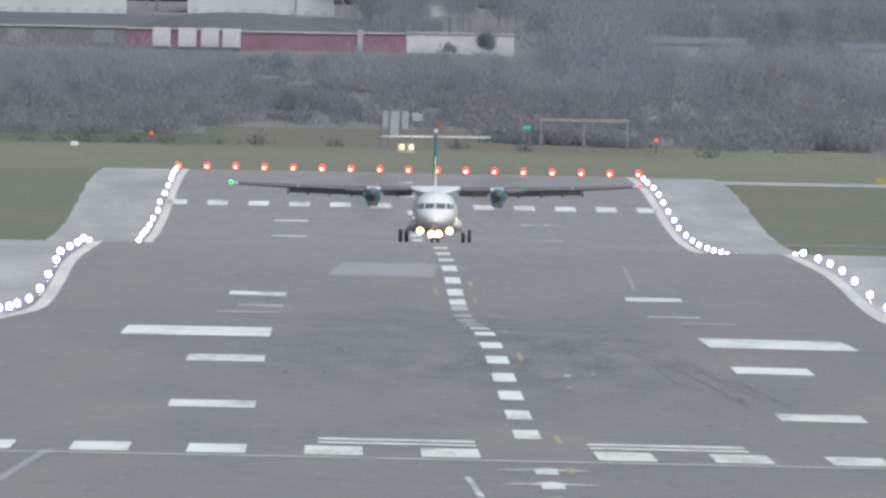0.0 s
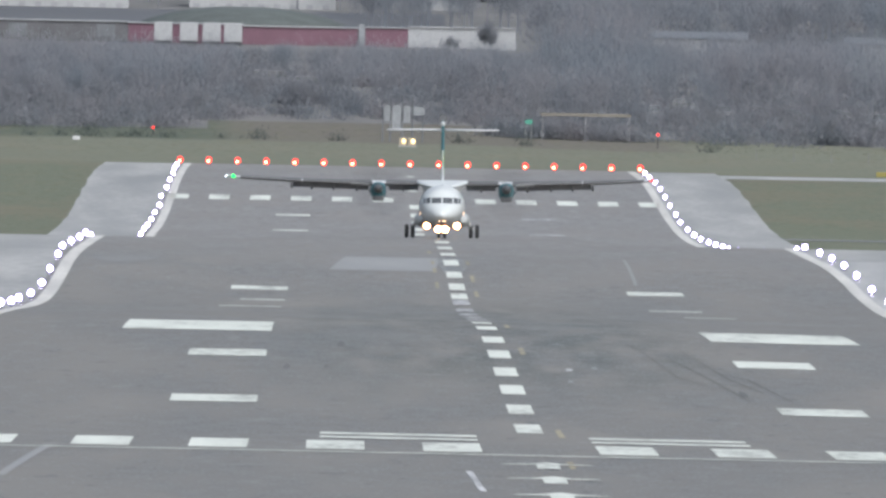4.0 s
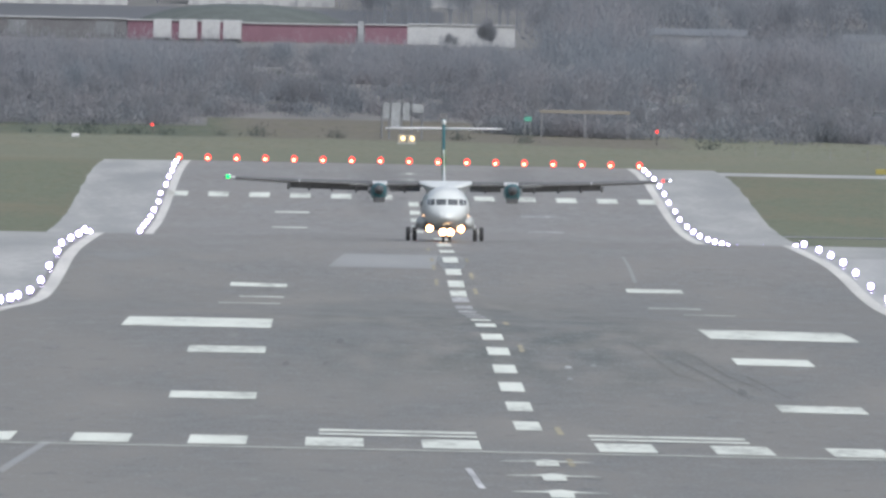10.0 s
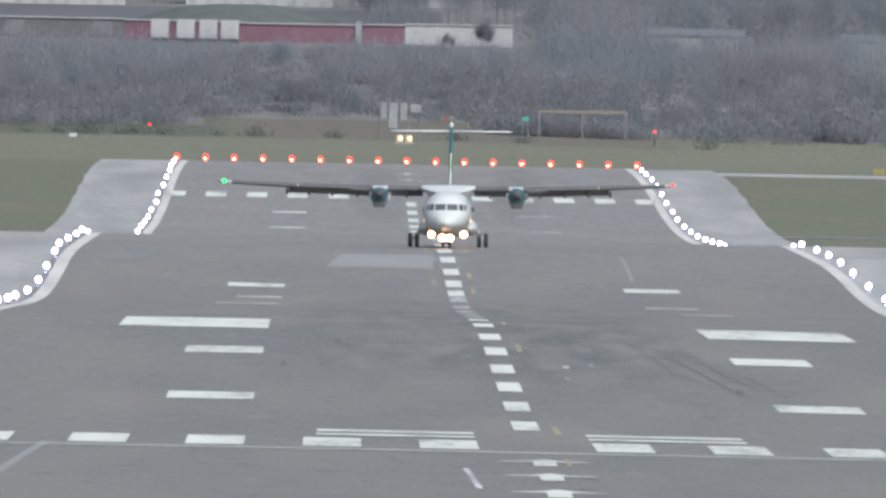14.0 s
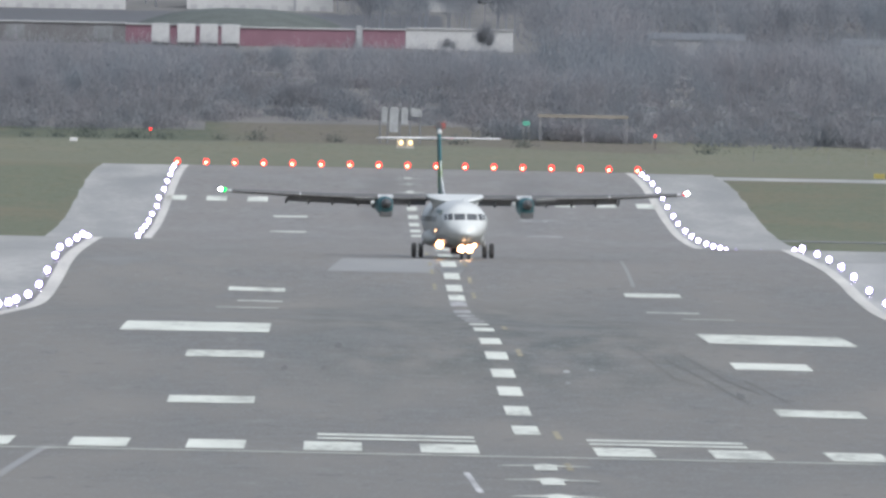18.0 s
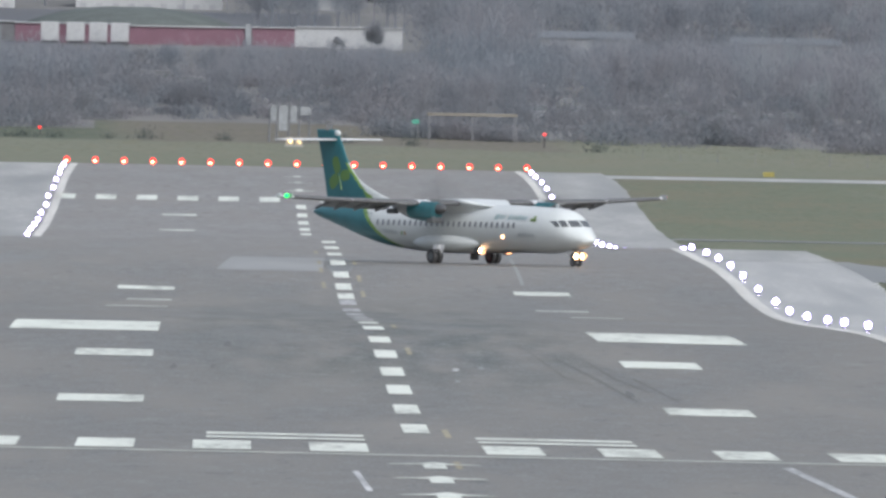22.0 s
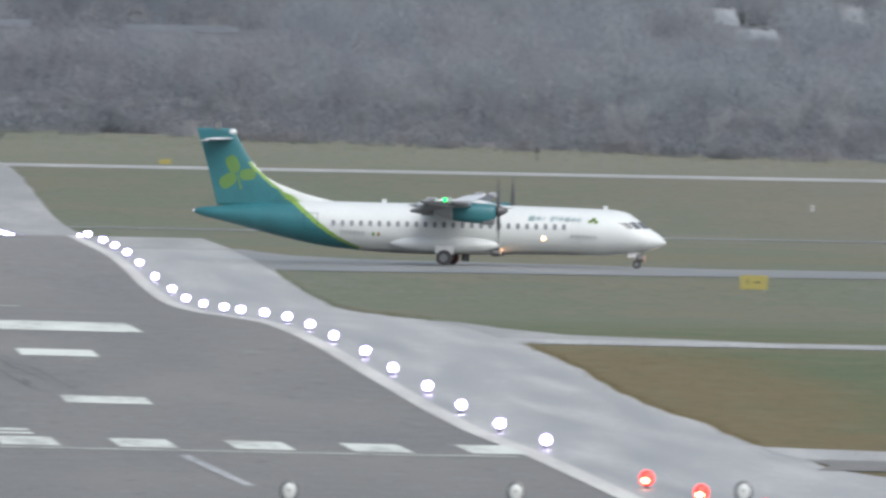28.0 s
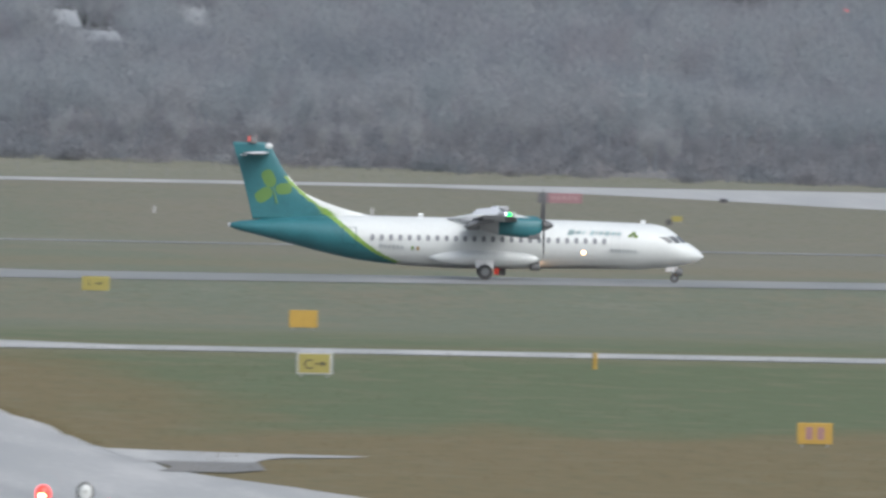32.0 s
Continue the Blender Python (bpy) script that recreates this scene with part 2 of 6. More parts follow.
FAINT = ground_cover("faded_white_paint", [(0.0, (0.25, 0.25, 0.25)), (0.5, (0.4, 0.4, 0.4)), (1.0, (0.6, 0.6, 0.6))], 0.8, 18, 0.6, 0.2)
YELLOW_LINE = ground_cover("worn_yellow_paint", [(0.0, (0.27, 0.25, 0.19)), (1.0, (0.44, 0.39, 0.27))], 1.0, 10, 0.6, 0.2)
EDGE = ground_cover("edge_line_paint", [(0.0, (0.49, 0.472, 0.432)), (0.5, (0.6, 0.58, 0.535)), (1.0, (0.7, 0.68, 0.63))], 1.5, 50, 0.5, 0.3)
WHITE = plain("white_aircraft_paint", (0.565, 0.59, 0.586), 0.42, grime=0.03, scale=0.7)
TEAL = plain("teal_aircraft_paint", (0.03, 0.138, 0.16), 0.4, grime=0.1, scale=0.8)
TEAL_DARK = plain("dark_teal_seam", (0.02, 0.09, 0.1), 0.5, grime=0.1)
LIME = plain("lime_aircraft_paint", (0.19, 0.31, 0.06), 0.4, grime=0.06, scale=1.5)
LEAF = plain("lime_emblem_paint", (0.105, 0.2, 0.055), 0.4, grime=0.06, scale=1.5)
# greys of wing underside and flaps have the shade put into them
WING_GREY = plain("wing_shaded_grey", (0.36, 0.372, 0.382), 0.4, grime=0.1, scale=1.0)
FLAP_SHADE = plain("flap_shaded_grey", (0.19, 0.197, 0.205), 0.45, grime=0.15, scale=1.0)
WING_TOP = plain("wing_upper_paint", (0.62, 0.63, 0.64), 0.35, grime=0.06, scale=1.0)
BOOT = plain("deicing_boot_rubber", (0.115, 0.117, 0.12), 0.6, grime=0.2, scale=3)
RUBBER = plain("tyre_rubber", (0.06, 0.06, 0.062), 0.8, grime=0.25, scale=8, bump=0.3)
BLADE = plain("blade_composite", (0.08, 0.082, 0.085), 0.4, grime=0.15, scale=4)
METAL = plain("grey_metal", (0.2, 0.21, 0.22), 0.4, metal=0.6, grime=0.15, scale=5)
GEAR_WHITE = plain("gear_white_paint", (0.7, 0.7, 0.7), 0.4, grime=0.12, scale=4)
# paler than the white paint: light bounced off the ground is in it
BELLY = plain("belly_bounced_pale", (0.64, 0.65, 0.66), 0.4, grime=0.1, scale=1.0)
GLASS = plain("dark_window_glass", (0.1, 0.108, 0.115), 0.2, grime=0.2, scale=2)
PORT = plain("cabin_window_glass", (0.24, 0.25, 0.27), 0.15, grime=0.2, scale=2)
INK_TEAL = plain("teal_lettering", (0.4, 0.53, 0.54), 0.4, grime=0.1)
INK_GREY = plain("grey_lettering", (0.45, 0.49, 0.5), 0.4, grime=0.1)
SIGN_YELLOW = plain("sign_yellow", (0.27, 0.235, 0.065), 0.5, grime=0.08, scale=3)
SIGN_ORANGE = plain("sign_orange", (0.36, 0.23, 0.04), 0.5, grime=0.08, scale=3)
SIGN_RED = plain("sign_red", (0.24, 0.135, 0.15), 0.5, grime=0.1, scale=3)
SIGN_ROSE = plain("rose_sign_lettering", (0.3, 0.2, 0.21), 0.5, grime=0.1, scale=3)
SIGN_BLACK = plain("sign_black", (0.03, 0.03, 0.03), 0.5, grime=0.1, scale=3)
PALE = plain("pale_board_paint", (0.55, 0.56, 0.57), 0.5, grime=0.06, scale=2)
DARK_POST = plain("dark_post_paint", (0.06, 0.06, 0.065), 0.6, grime=0.2, scale=4)
LAMP_CASE = plain("lamp_case_grey", (0.3, 0.31, 0.3), 0.45, grime=0.15, scale=6)
HOOD = plain("lamp_hood_grey", (0.13, 0.135, 0.14), 0.5, grime=0.12, scale=6)
POT_CASE = plain("dark_lamp_case", (0.11, 0.115, 0.115), 0.45, grime=0.15, scale=6)
LAMP_GLASS = plain("unlit_lamp_glass", (0.5, 0.52, 0.51), 0.12, grime=0.1, scale=6)
MAROON = plain("maroon_base_paint", (0.1, 0.02, 0.03), 0.5, grime=0.2, scale=6)
# red and white cladding dulled: distance haze put into their colours
CLAD_RED = plain("red_cladding", (0.165, 0.088, 0.118), 0.6, grime=0.12, scale=0.5)
CLAD_WHITE = plain("white_cladding", (0.36, 0.37, 0.38), 0.6, grime=0.1, scale=0.4)
CLAD_GREY = plain("grey_cladding", (0.3, 0.31, 0.32), 0.6, grime=0.12, scale=0.4)
MESH_GREY = plain("dull_mesh_grey", (0.25, 0.265, 0.28), 0.6, grime=0.25, scale=1.5)
DARK_GREY = plain("dull_steel", (0.16, 0.17, 0.185), 0.6, grime=0.2, scale=2)
# hood colour holds the yellow light of its lamps
HOOD_LAMPLIT = plain("lamplit_hood_paint", (0.42, 0.36, 0.27), 0.5, grime=0.15, scale=2)
CLAD_DULL = plain("dull_dark_cladding", (0.115, 0.117, 0.125), 0.7, grime=0.2, scale=0.4)
ROOFING = plain("slate_roof", (0.15, 0.16, 0.172), 0.6, grime=0.15, scale=1.0)
# bark lifted to a pale blue-grey: distance haze is in the colour
BARK = plain("hazy_grey_bark", (0.25, 0.255, 0.268), 0.9, grime=0.25, scale=2, spec=0.1)


def twigs(name, cool, warm, size):
    """Bare twigs, distance haze in their tones, that drift from cool grey to brown from tree to tree."""
    m, nt, p = nodes_of(name)
    tc = nt.nodes.new("ShaderNodeTexCoord")
    mp = nt.nodes.new("ShaderNodeMapping")
    mp.inputs["Scale"].default_value = (1 / size, 0.3 / size, 0.7 / size)
    wire(nt, tc.outputs["Object"], mp.inputs[0])
    n = nt.nodes.new("ShaderNodeTexNoise")
    n.inputs["Scale"].default_value, n.inputs["Detail"].default_value = 1.0, 3
    wire(nt, mp.outputs[0], n.inputs["Vector"])
    r = nt.nodes.new("ShaderNodeMapRange")
    r.inputs[1].default_value, r.inputs[2].default_value = 0.36, 0.64
    wire(nt, n.outputs["Fac"], r.inputs[0])
    mix = nt.nodes.new("ShaderNodeMix")
    mix.data_type = "RGBA"
    wire(nt, r.outputs[0], mix.inputs[0])
    mix.inputs[6].default_value, mix.inputs[7].default_value = (*cool, 1), (*warm, 1)
    wire(nt, mix.outputs[2], p.inputs["Base Color"])
    p.inputs["Roughness"].default_value, p.inputs["Specular IOR Level"].default_value = 0.9, 0.1
    return m


# these blue-grey tones carry the haze in front of the wood
TWIG = twigs("hazy_bare_twigs", (0.3, 0.327, 0.357), (0.348, 0.345, 0.364), 14)
HAZY_TWIG = twigs("hazy_pale_twigs", (0.34, 0.374, 0.394), (0.385, 0.394, 0.408), 10)
SCRUB = twigs("hazy_winter_scrub", (0.262, 0.283, 0.306), (0.308, 0.302, 0.316), 6)
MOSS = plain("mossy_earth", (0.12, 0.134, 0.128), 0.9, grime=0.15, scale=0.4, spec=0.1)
PALE_SHRUB = twigs("pale_shrub_twigs", (0.42, 0.445, 0.46), (0.45, 0.445, 0.46), 5)
IVY = plain("evergreen_scrub", (0.13, 0.15, 0.14), 0.9, grime=0.3, scale=0.3, spec=0.1)
for thin in (TWIG, HAZY_TWIG, PALE_SHRUB, SCRUB, IVY):
    # thin twigs let some light through
    nt_ = thin.node_tree
    tr_ = nt_.nodes.new("ShaderNodeBsdfTranslucent")
    src_ = nt_.nodes["Principled BSDF"].inputs["Base Color"].links[0].from_socket
    nt_.links.new(src_, tr_.inputs[0])
    mx_ = nt_.nodes.new("ShaderNodeMixShader")
    mx_.inputs[0].default_value = 0.55
    nt_.links.new(nt_.nodes["Principled BSDF"].outputs[0], mx_.inputs[1])
    nt_.links.new(tr_.outputs[0], mx_.inputs[2])
    nt_.links.new(mx_.outputs[0], nt_.nodes["Material Output"].inputs[0])
TIMBER = plain("pale_timber", (0.2, 0.185, 0.158), 0.7, grime=0.15, scale=3)
GREEN_BOARD = plain("green_board", (0.08, 0.3, 0.22), 0.6, grime=0.1)
LIGHT_WHITE = glow("white_lamp_lens", (0.75, 0.6, 1.0), 26)
LIGHT_RED = glow("red_lamp_lens", (1.0, 0.03, 0.02), 2.8)
LIGHT_WARM = glow("landing_lamp_lens", (1.0, 0.54, 0.25), 30)
LIGHT_HALO = glow("lamp_halo_glow", (1.0, 0.5, 0.22), 0.9)
LIGHT_FRINGE = glow("violet_lamp_fringe", (0.56, 0.42, 1.0), 1.25)
LIGHT_SIDE = glow("side_lamp_lens", (1.0, 0.55, 0.27), 6)
LIGHT_CORE = glow("red_lamp_core", (1.0, 0.36, 0.17), 14)
LIGHT_BEACON = glow("beacon_bulb", (1.0, 0.12, 0.05), 9)
LIGHT_FLASH = glow("beacon_glass", (1.0, 0.035, 0.025), 26)
LIGHT_STROBE = glow("strobe_lens", (0.95, 0.95, 1.0), 130)
LIGHT_GREEN = glow("green_lamp_lens", (0.02, 1.0, 0.1), 3)
LIGHT_YELLOW = glow("yellow_lamp_lens", (1.0, 0.72, 0.3), 2.5)

# ---------------------------------------------------------------- mesh helpers


def part(name, bm, mat, parent=None, label="", mats=None, smooth=False):
    me = bpy.data.meshes.new(name)
    bm.normal_update()
    bm.to_mesh(me)
    bm.free()
    for m in (mats or [mat]):
        me.materials.append(m)
    if smooth:
        me.shade_smooth()
    ob = new(name, me)
    if parent:
        ob.parent = parent
    if label:
        tagged(ob, label)
    return ob


def raw(name, verts, faces, mat, parent=None, label=""):
    me = bpy.data.meshes.new(name)
    me.from_pydata([tuple(v) for v in verts], [], [tuple(q) for q in faces])
    me.materials.append(mat)
    ob = new(name, me)
    if parent:
        ob.parent = parent
    if label:
        tagged(ob, label)
    return ob


def share(name, data, m, parent=None, label=""):
    ob = new(name, data)
    if parent:
        ob.parent = parent
    ob.matrix_basis = m
    if label:
        tagged(ob, label)
    return ob


def box(bm, x0, x1, y0, y1, z0, z1, bevel=0.0, m=None):
    r = bmesh.ops.create_cube(bm, size=1)
    mm = Matrix.Translation(((x0 + x1) / 2, (y0 + y1) / 2, (z0 + z1) / 2)) @ Matrix.Diagonal((x1 - x0, y1 - y0, z1 - z0, 1))
    bmesh.ops.transform(bm, matrix=(m @ mm) if m else mm, verts=r["verts"])
    if bevel:
        edges = list({e for v in r["verts"] for e in v.link_edges})
        bmesh.ops.bevel(bm, geom=edges, offset=bevel, segments=2, affect="EDGES", profile=0.5)
    return bm


def tube(bm, a, b, r0, r1=None, seg=10, caps=True):
    a, b = Vector(a), Vector(b)
    r1 = r0 if r1 is None else r1
    q = (b - a).to_track_quat("Z", "Y").to_matrix().to_4x4()
    m = Matrix.Translation((a + b) / 2) @ q
    bmesh.ops.create_cone(bm, cap_ends=caps, segments=seg, radius1=r0, radius2=r1, depth=(b - a).length, matrix=m)
    return bm


def ball(bm, c, rx, ry=None, rz=None, u=12, v=8):
    ry, rz = ry or rx, rz or rx
    bmesh.ops.create_uvsphere(bm, u_segments=u, v_segments=v, radius=1, matrix=Matrix.Translation(c) @ Matrix.Diagonal((rx, ry, rz, 1)))
    return bm


def loft(bm, rings, cap=True, slot=None):
    """Skin a list of closed rings with equal counts. slot(centre) picks the material slot."""
    vs = [[bm.verts.new(p) for p in ring] for ring in rings]
    n = len(vs[0])
    faces = []
    for a, b in zip(vs, vs[1:]):
        for k in range(n):
            faces.append(bm.faces.new((a[k], a[(k + 1) % n], b[(k + 1) % n], b[k])))
    if cap:
        faces.append(bm.faces.new(list(reversed(vs[0]))))
        faces.append(bm.faces.new(vs[-1]))
    if slot:
        for q in faces:
            q.material_index = slot(q.calc_center_median())
    bmesh.ops.recalc_face_normals(bm, faces=faces)
    return bm


def cubic(xs, ys):
    xs, ys = np.array(xs, float), np.array(ys, float)
    h = np.diff(xs)
    s = np.diff(ys) / h
    t = np.zeros(len(xs))
    t[1:-1] = (s[1:] * h[:-1] + s[:-1] * h[1:]) / (h[1:] + h[:-1])
    t[0], t[-1] = s[0], s[-1]

    def at(x):
        x = np.clip(x, xs[0], xs[-1])
        j = np.clip(np.searchsorted(xs, x) - 1, 0, len(xs) - 2)
        d = xs[j + 1] - xs[j]
        u = (x - xs[j]) / d
        return (2 * u**3 - 3 * u**2 + 1) * ys[j] + (u**3 - 2 * u**2 + u) * d * t[j] + (-2 * u**3 + 3 * u**2) * ys[j + 1] + (u**3 - u**2) * d * t[j + 1]

    return at


# ---------------------------------------------------------------- the airfield's rolling ground

# distance along the runway and height, fitted to the camera's view: the runway undulates by some three metres
RISE = [(900, 0), (1225, 0), (1285, -.08), (1345, -.03), (1465, .2), (1585, .45), (1645, .46), (1705, .34), (1765, .08),
        (1825, -.22), (1885, -.54), (1945, -.8), (2005, -.96), (2065, -.92), (2125, -.68), (2185, -.32), (2245, -.1),
        (2305, -.02), (2365, -.02), (2453, -.02), (2525, -.1), (2612, -.42), (2731, -1.5), (2860, -2.25), (2975, -2.8),
        (3088, -3.12), (3180, -3.17), (3272, -3.0), (3393, -2.3), (3517, -1.25), (3600, -.6), (3700, -.1), (3814, .15),
        (4000, .2), (4150, .4), (4320, 2.6), (4450, 6.2), (4590, 11.2), (4700, 12.4), (4800, 14.2), (4960, 17.6)]
_rise = cubic([r[0] for r in RISE], [r[1] for r in RISE])
STEP = 5.0
FALL_Y, FALL = [900, 1200, 1350, 1700, 2000, 2150, 2250], [0.002, 0.002, 0.006, 0.006, 0.005, 0.002, 0.0]
NODES = np.arange(-500, 5001, STEP)
LEVELS = _rise(NODES)


def height(y, x=0.0):
    z = float(np.interp(y, NODES, LEVELS))
    if -3 < x < 34 and y < 2250:
        # the east half of the runway is lowered beside the lights to fit the camera's view
        z -= float(np.interp(y, FALL_Y, FALL)) * (x + 3 if x < 24 else 2.7 * (34 - x))
    if 2010 < y < 2470 and x < -3:
        # the west edge is raised before the crest to fit the camera's view
        z += float(np.interp(y, [2010, 2070, 2130, 2190, 2250, 2310, 2371, 2440, 2470], [0, 0.1, 0.24, 0.34, 0.27, 0.17, 0.12, 0.05, 0])) * min(1.0, (-3 - x) / 12.8)
    if 2345 < y < 3150:
        # both edges are lowered behind the crest to hide lamps from the camera
        if x < -3:
            z -= float(np.interp(y, [2470, 2491, 2548, 2700, 3000, 3150], [0, 0.35, 1.05, 1.45, 0.5, 0])) * min(1.0, (-3 - x) / 12.8)
        elif x > 15:
            z -= float(np.interp(y, [2470, 2491, 2552, 2612, 2672, 2732, 2793, 2853, 2913, 2974, 3034], [0, 0.43, 0.9, 0.97, 0.61, 0.36, 0.28, 0.24, 0.15, 0.03, 0])) * min(1.0, (x - 15) / 9)
    if y > 3850 and x > 10:
        u = min(1.0, (y - 3850) / 400)
        z -= 0.018 * (min(x, 400) - 10) * u * u * (3 - 2 * u)
    return z


def cuts(y0, y1):
    inner = [float(n) for n in NODES if y0 + 0.05 < n < y1 - 0.05]
    return [y0, *inner, y1]


def sheet(name, y0, y1, left, right, lift, mat, parent=None, label=""):
    """A strip that follows the ground; left and right are x or functions of y."""
    lf = left if callable(left) else (lambda y: left)
    rf = right if callable(right) else (lambda y: right)
    verts, faces = [], []
    mid = (y0 + y1) / 2
    inner = [x for x in (-15.8, -3.0, 10.0, 15.0, 24.0, 34.0) if max(lf(y0), lf(mid), lf(y1)) < x < min(rf(y0), rf(mid), rf(y1))]
    n = len(inner) + 2
    for k, y in enumerate(cuts(y0, y1)):
        verts += [(x, y, height(y, x) + lift) for x in (lf(y), *inner, rf(y))]
        for j in range(n - 1 if k else 0):
            a = n * (k - 1) + j
            faces.append((a, a + 1, a + n + 1, a + n))
    return raw(name, verts, faces, mat, parent, label)


def line_fn(pts):
    ys, xs = [p[0] for p in pts], [p[1] for p in pts]
    return lambda y: float(np.interp(y, ys, xs))


xs = [-4000, -1200, -400, -150, -80, -60, -40, -23, -15.8, -3, 10, 15, 24, 34, *range(50, 281, 20), 330, 400, 700, 1500, 4000]
ys = [-3000.0, -1000.0, *[float(n) for n in NODES if -500 <= n <= 4960], 5400.0, 9000.0]
verts = [(x, y, height(y, x)) for y in ys for x in xs]
nx = len(xs)
faces = [(j * nx + i, j * nx + i + 1, (j + 1) * nx + i + 1, (j + 1) * nx + i) for j in range(len(ys) - 1) for i in range(nx - 1)]
tagged(raw("ground", verts, faces, GRASS), "rolling airfield grass, winter green and brown", "ground", kind="structure")

MID = 6.2
_slow = cubic(np.arange(800, 4001, 40), np.random.uniform(-0.22, 0.22, 81))
_quick = np.random.uniform(-0.16, 0.16, 641)


def wobble(y):
    """How far the turf has crept over the pavement's edge."""
    amount = float(np.interp(y, [1900, 2300], [1.0, 0.35]))
    return amount * float(_slow(y)) + amount * float(np.interp(y, np.arange(800, 4001, 5.0), np.convolve(_quick, (0.3, 0.4, 0.3), "same")))


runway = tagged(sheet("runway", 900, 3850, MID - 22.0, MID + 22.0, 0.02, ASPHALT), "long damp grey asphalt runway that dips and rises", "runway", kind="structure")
east_edge = line_fn([(900, 48.5), (1119, 38.75), (1159, 36.9), (1176, 36.0)])
tagged(sheet("shoulder_east", 900, 2330, MID + 22.0, lambda y: east_edge(y) + wobble(y), 0.02, WET_SHEEN), "wet asphalt shoulder beside the runway, its pale sheen put into the colour", "shoulder", kind="structure")
tagged(sheet("shoulder_far", 2330, 3835, MID + 22.0, lambda y: 36.0 + wobble(y), 0.02, WET), "wet asphalt shoulder beside the runway, its pale sheen put into the colour", "shoulder", kind="structure")
tagged(sheet("shoulder_west", 900, 3838, lambda y: -23.2 - wobble(y), MID - 22.0, 0.02, WET), "wet asphalt shoulder beside the runway, its pale sheen put into the colour", "shoulder", kind="structure")
# exits and roads on the east side
tagged(sheet("taxiway_exit", 2190.4, 2352, lambda y: max(35.7, 40 + (y - 2236) / 0.4), lambda y: min(330, 40 + (y - 2190) / 0.4), 0.03, TAXI), "wet grey taxiway leaving the runway", "taxiway", kind="structure")
tagged(sheet("taxiway_fillet", 2226, 2345, 35.7, line_fn([(2226, 52), (2245, 62), (2256, 54), (2268, 42.5), (2290, 38.6), (2320, 37.2), (2345, 36.7)]), 0.034, TAXI), "wet pavement fillet at the taxiway exit", "taxiway", kind="structure")
tagged(sheet("taxiway_south", 1590, 1614, 35.7, 330, 0.03, WET_SHEEN), "narrow wet taxiway across the grass", "taxiway", kind="structure")
tagged(sheet("taxiway_south_fillet", 1614, 1760, 35.7, line_fn([(1614, 47), (1640, 39), (1680, 37.2), (1760, 36.4)]), 0.03, WET), "wet pavement fillet", "taxiway", kind="structure")
tagged(sheet("stub_road", 1199, 1243, 35.7, line_fn([(1199, 39.0), (1214, 40.0), (1222, 41.0), (1226, 43.6), (1231, 43.8), (1236, 38.4), (1243, 36.3)]), 0.03, WET_SHEEN), "short wet paved stub at the threshold", "road", kind="structure")
tagged(sheet("stub_patch", 1171, 1203, line_fn([(1171, 35.4), (1186, 36.3), (1203, 36.0)]), line_fn([(1171, 37.6), (1180, 38.9), (1203, 39.4)]), 0.034, ASPHALT), "dark tarmac patch on the stub", "road", kind="structure")
tagged(sheet("perimeter_road", 3735, 3790, 35.7, 420, 0.03, WET_SHEEN), "wet perimeter road beyond the grass", "road", kind="structure")
tagged(sheet("far_apron", 3560, 3735, line_fn([(3560, 178), (3600, 168), (3650, 158), (3700, 146), (3735, 138)]), 420, 0.03, WET_SHEEN), "wet pavement curving off the perimeter road", "taxiway", kind="structure")
tagged(sheet("service_track", 3214, 3230, 36, 420, 0.03, TAXI), "narrow service track in the dip", "road", kind="structure")
tagged(sheet("taxiway_west", 1700, 2500, -330, -22.9, 0.03, TAXI), "wet grey taxiway on the west side", "taxiway", kind="structure")

YARD = ground_cover("wet_yard", [(0.0, (0.095, 0.098, 0.105)), (1.0, (0.135, 0.135, 0.14))], 12, 40, 0.6, 0.2)
LITTER = ground_cover("leaf_litter", [(0.0, (0.165, 0.164, 0.16)), (0.5, (0.193, 0.191, 0.187)), (1.0, (0.22, 0.216, 0.21))], 12, 40, 0.95, 0.1)
for nm_, y0_, x0_, x1_ in (("woodland_floor_west", 4316, -150, -15), ("woodland_floor_middle", 4350, -15, 30), ("woodland_floor_east", 4322, 30, 400)):
    tagged(sheet(nm_, y0_, 4958, x0_, x1_, 0.02, LITTER), "grey leaf litter under the winter wood", "woodland floor", kind="structure")
tagged(sheet("depot_yard", 4650, 4875, -80, 12, 0.05, YARD), "dark wet yard behind the depot", "yard", kind="structure")

# painted markings, each one a part of the runway


def mark(name, x0, x1, y0, y1, mat=LINE):
    return sheet(name, y0, y1, x0, x1, 0.04, mat, runway)


mark("threshold_line", MID - 21, MID + 21, 1197.5, 1200.0)
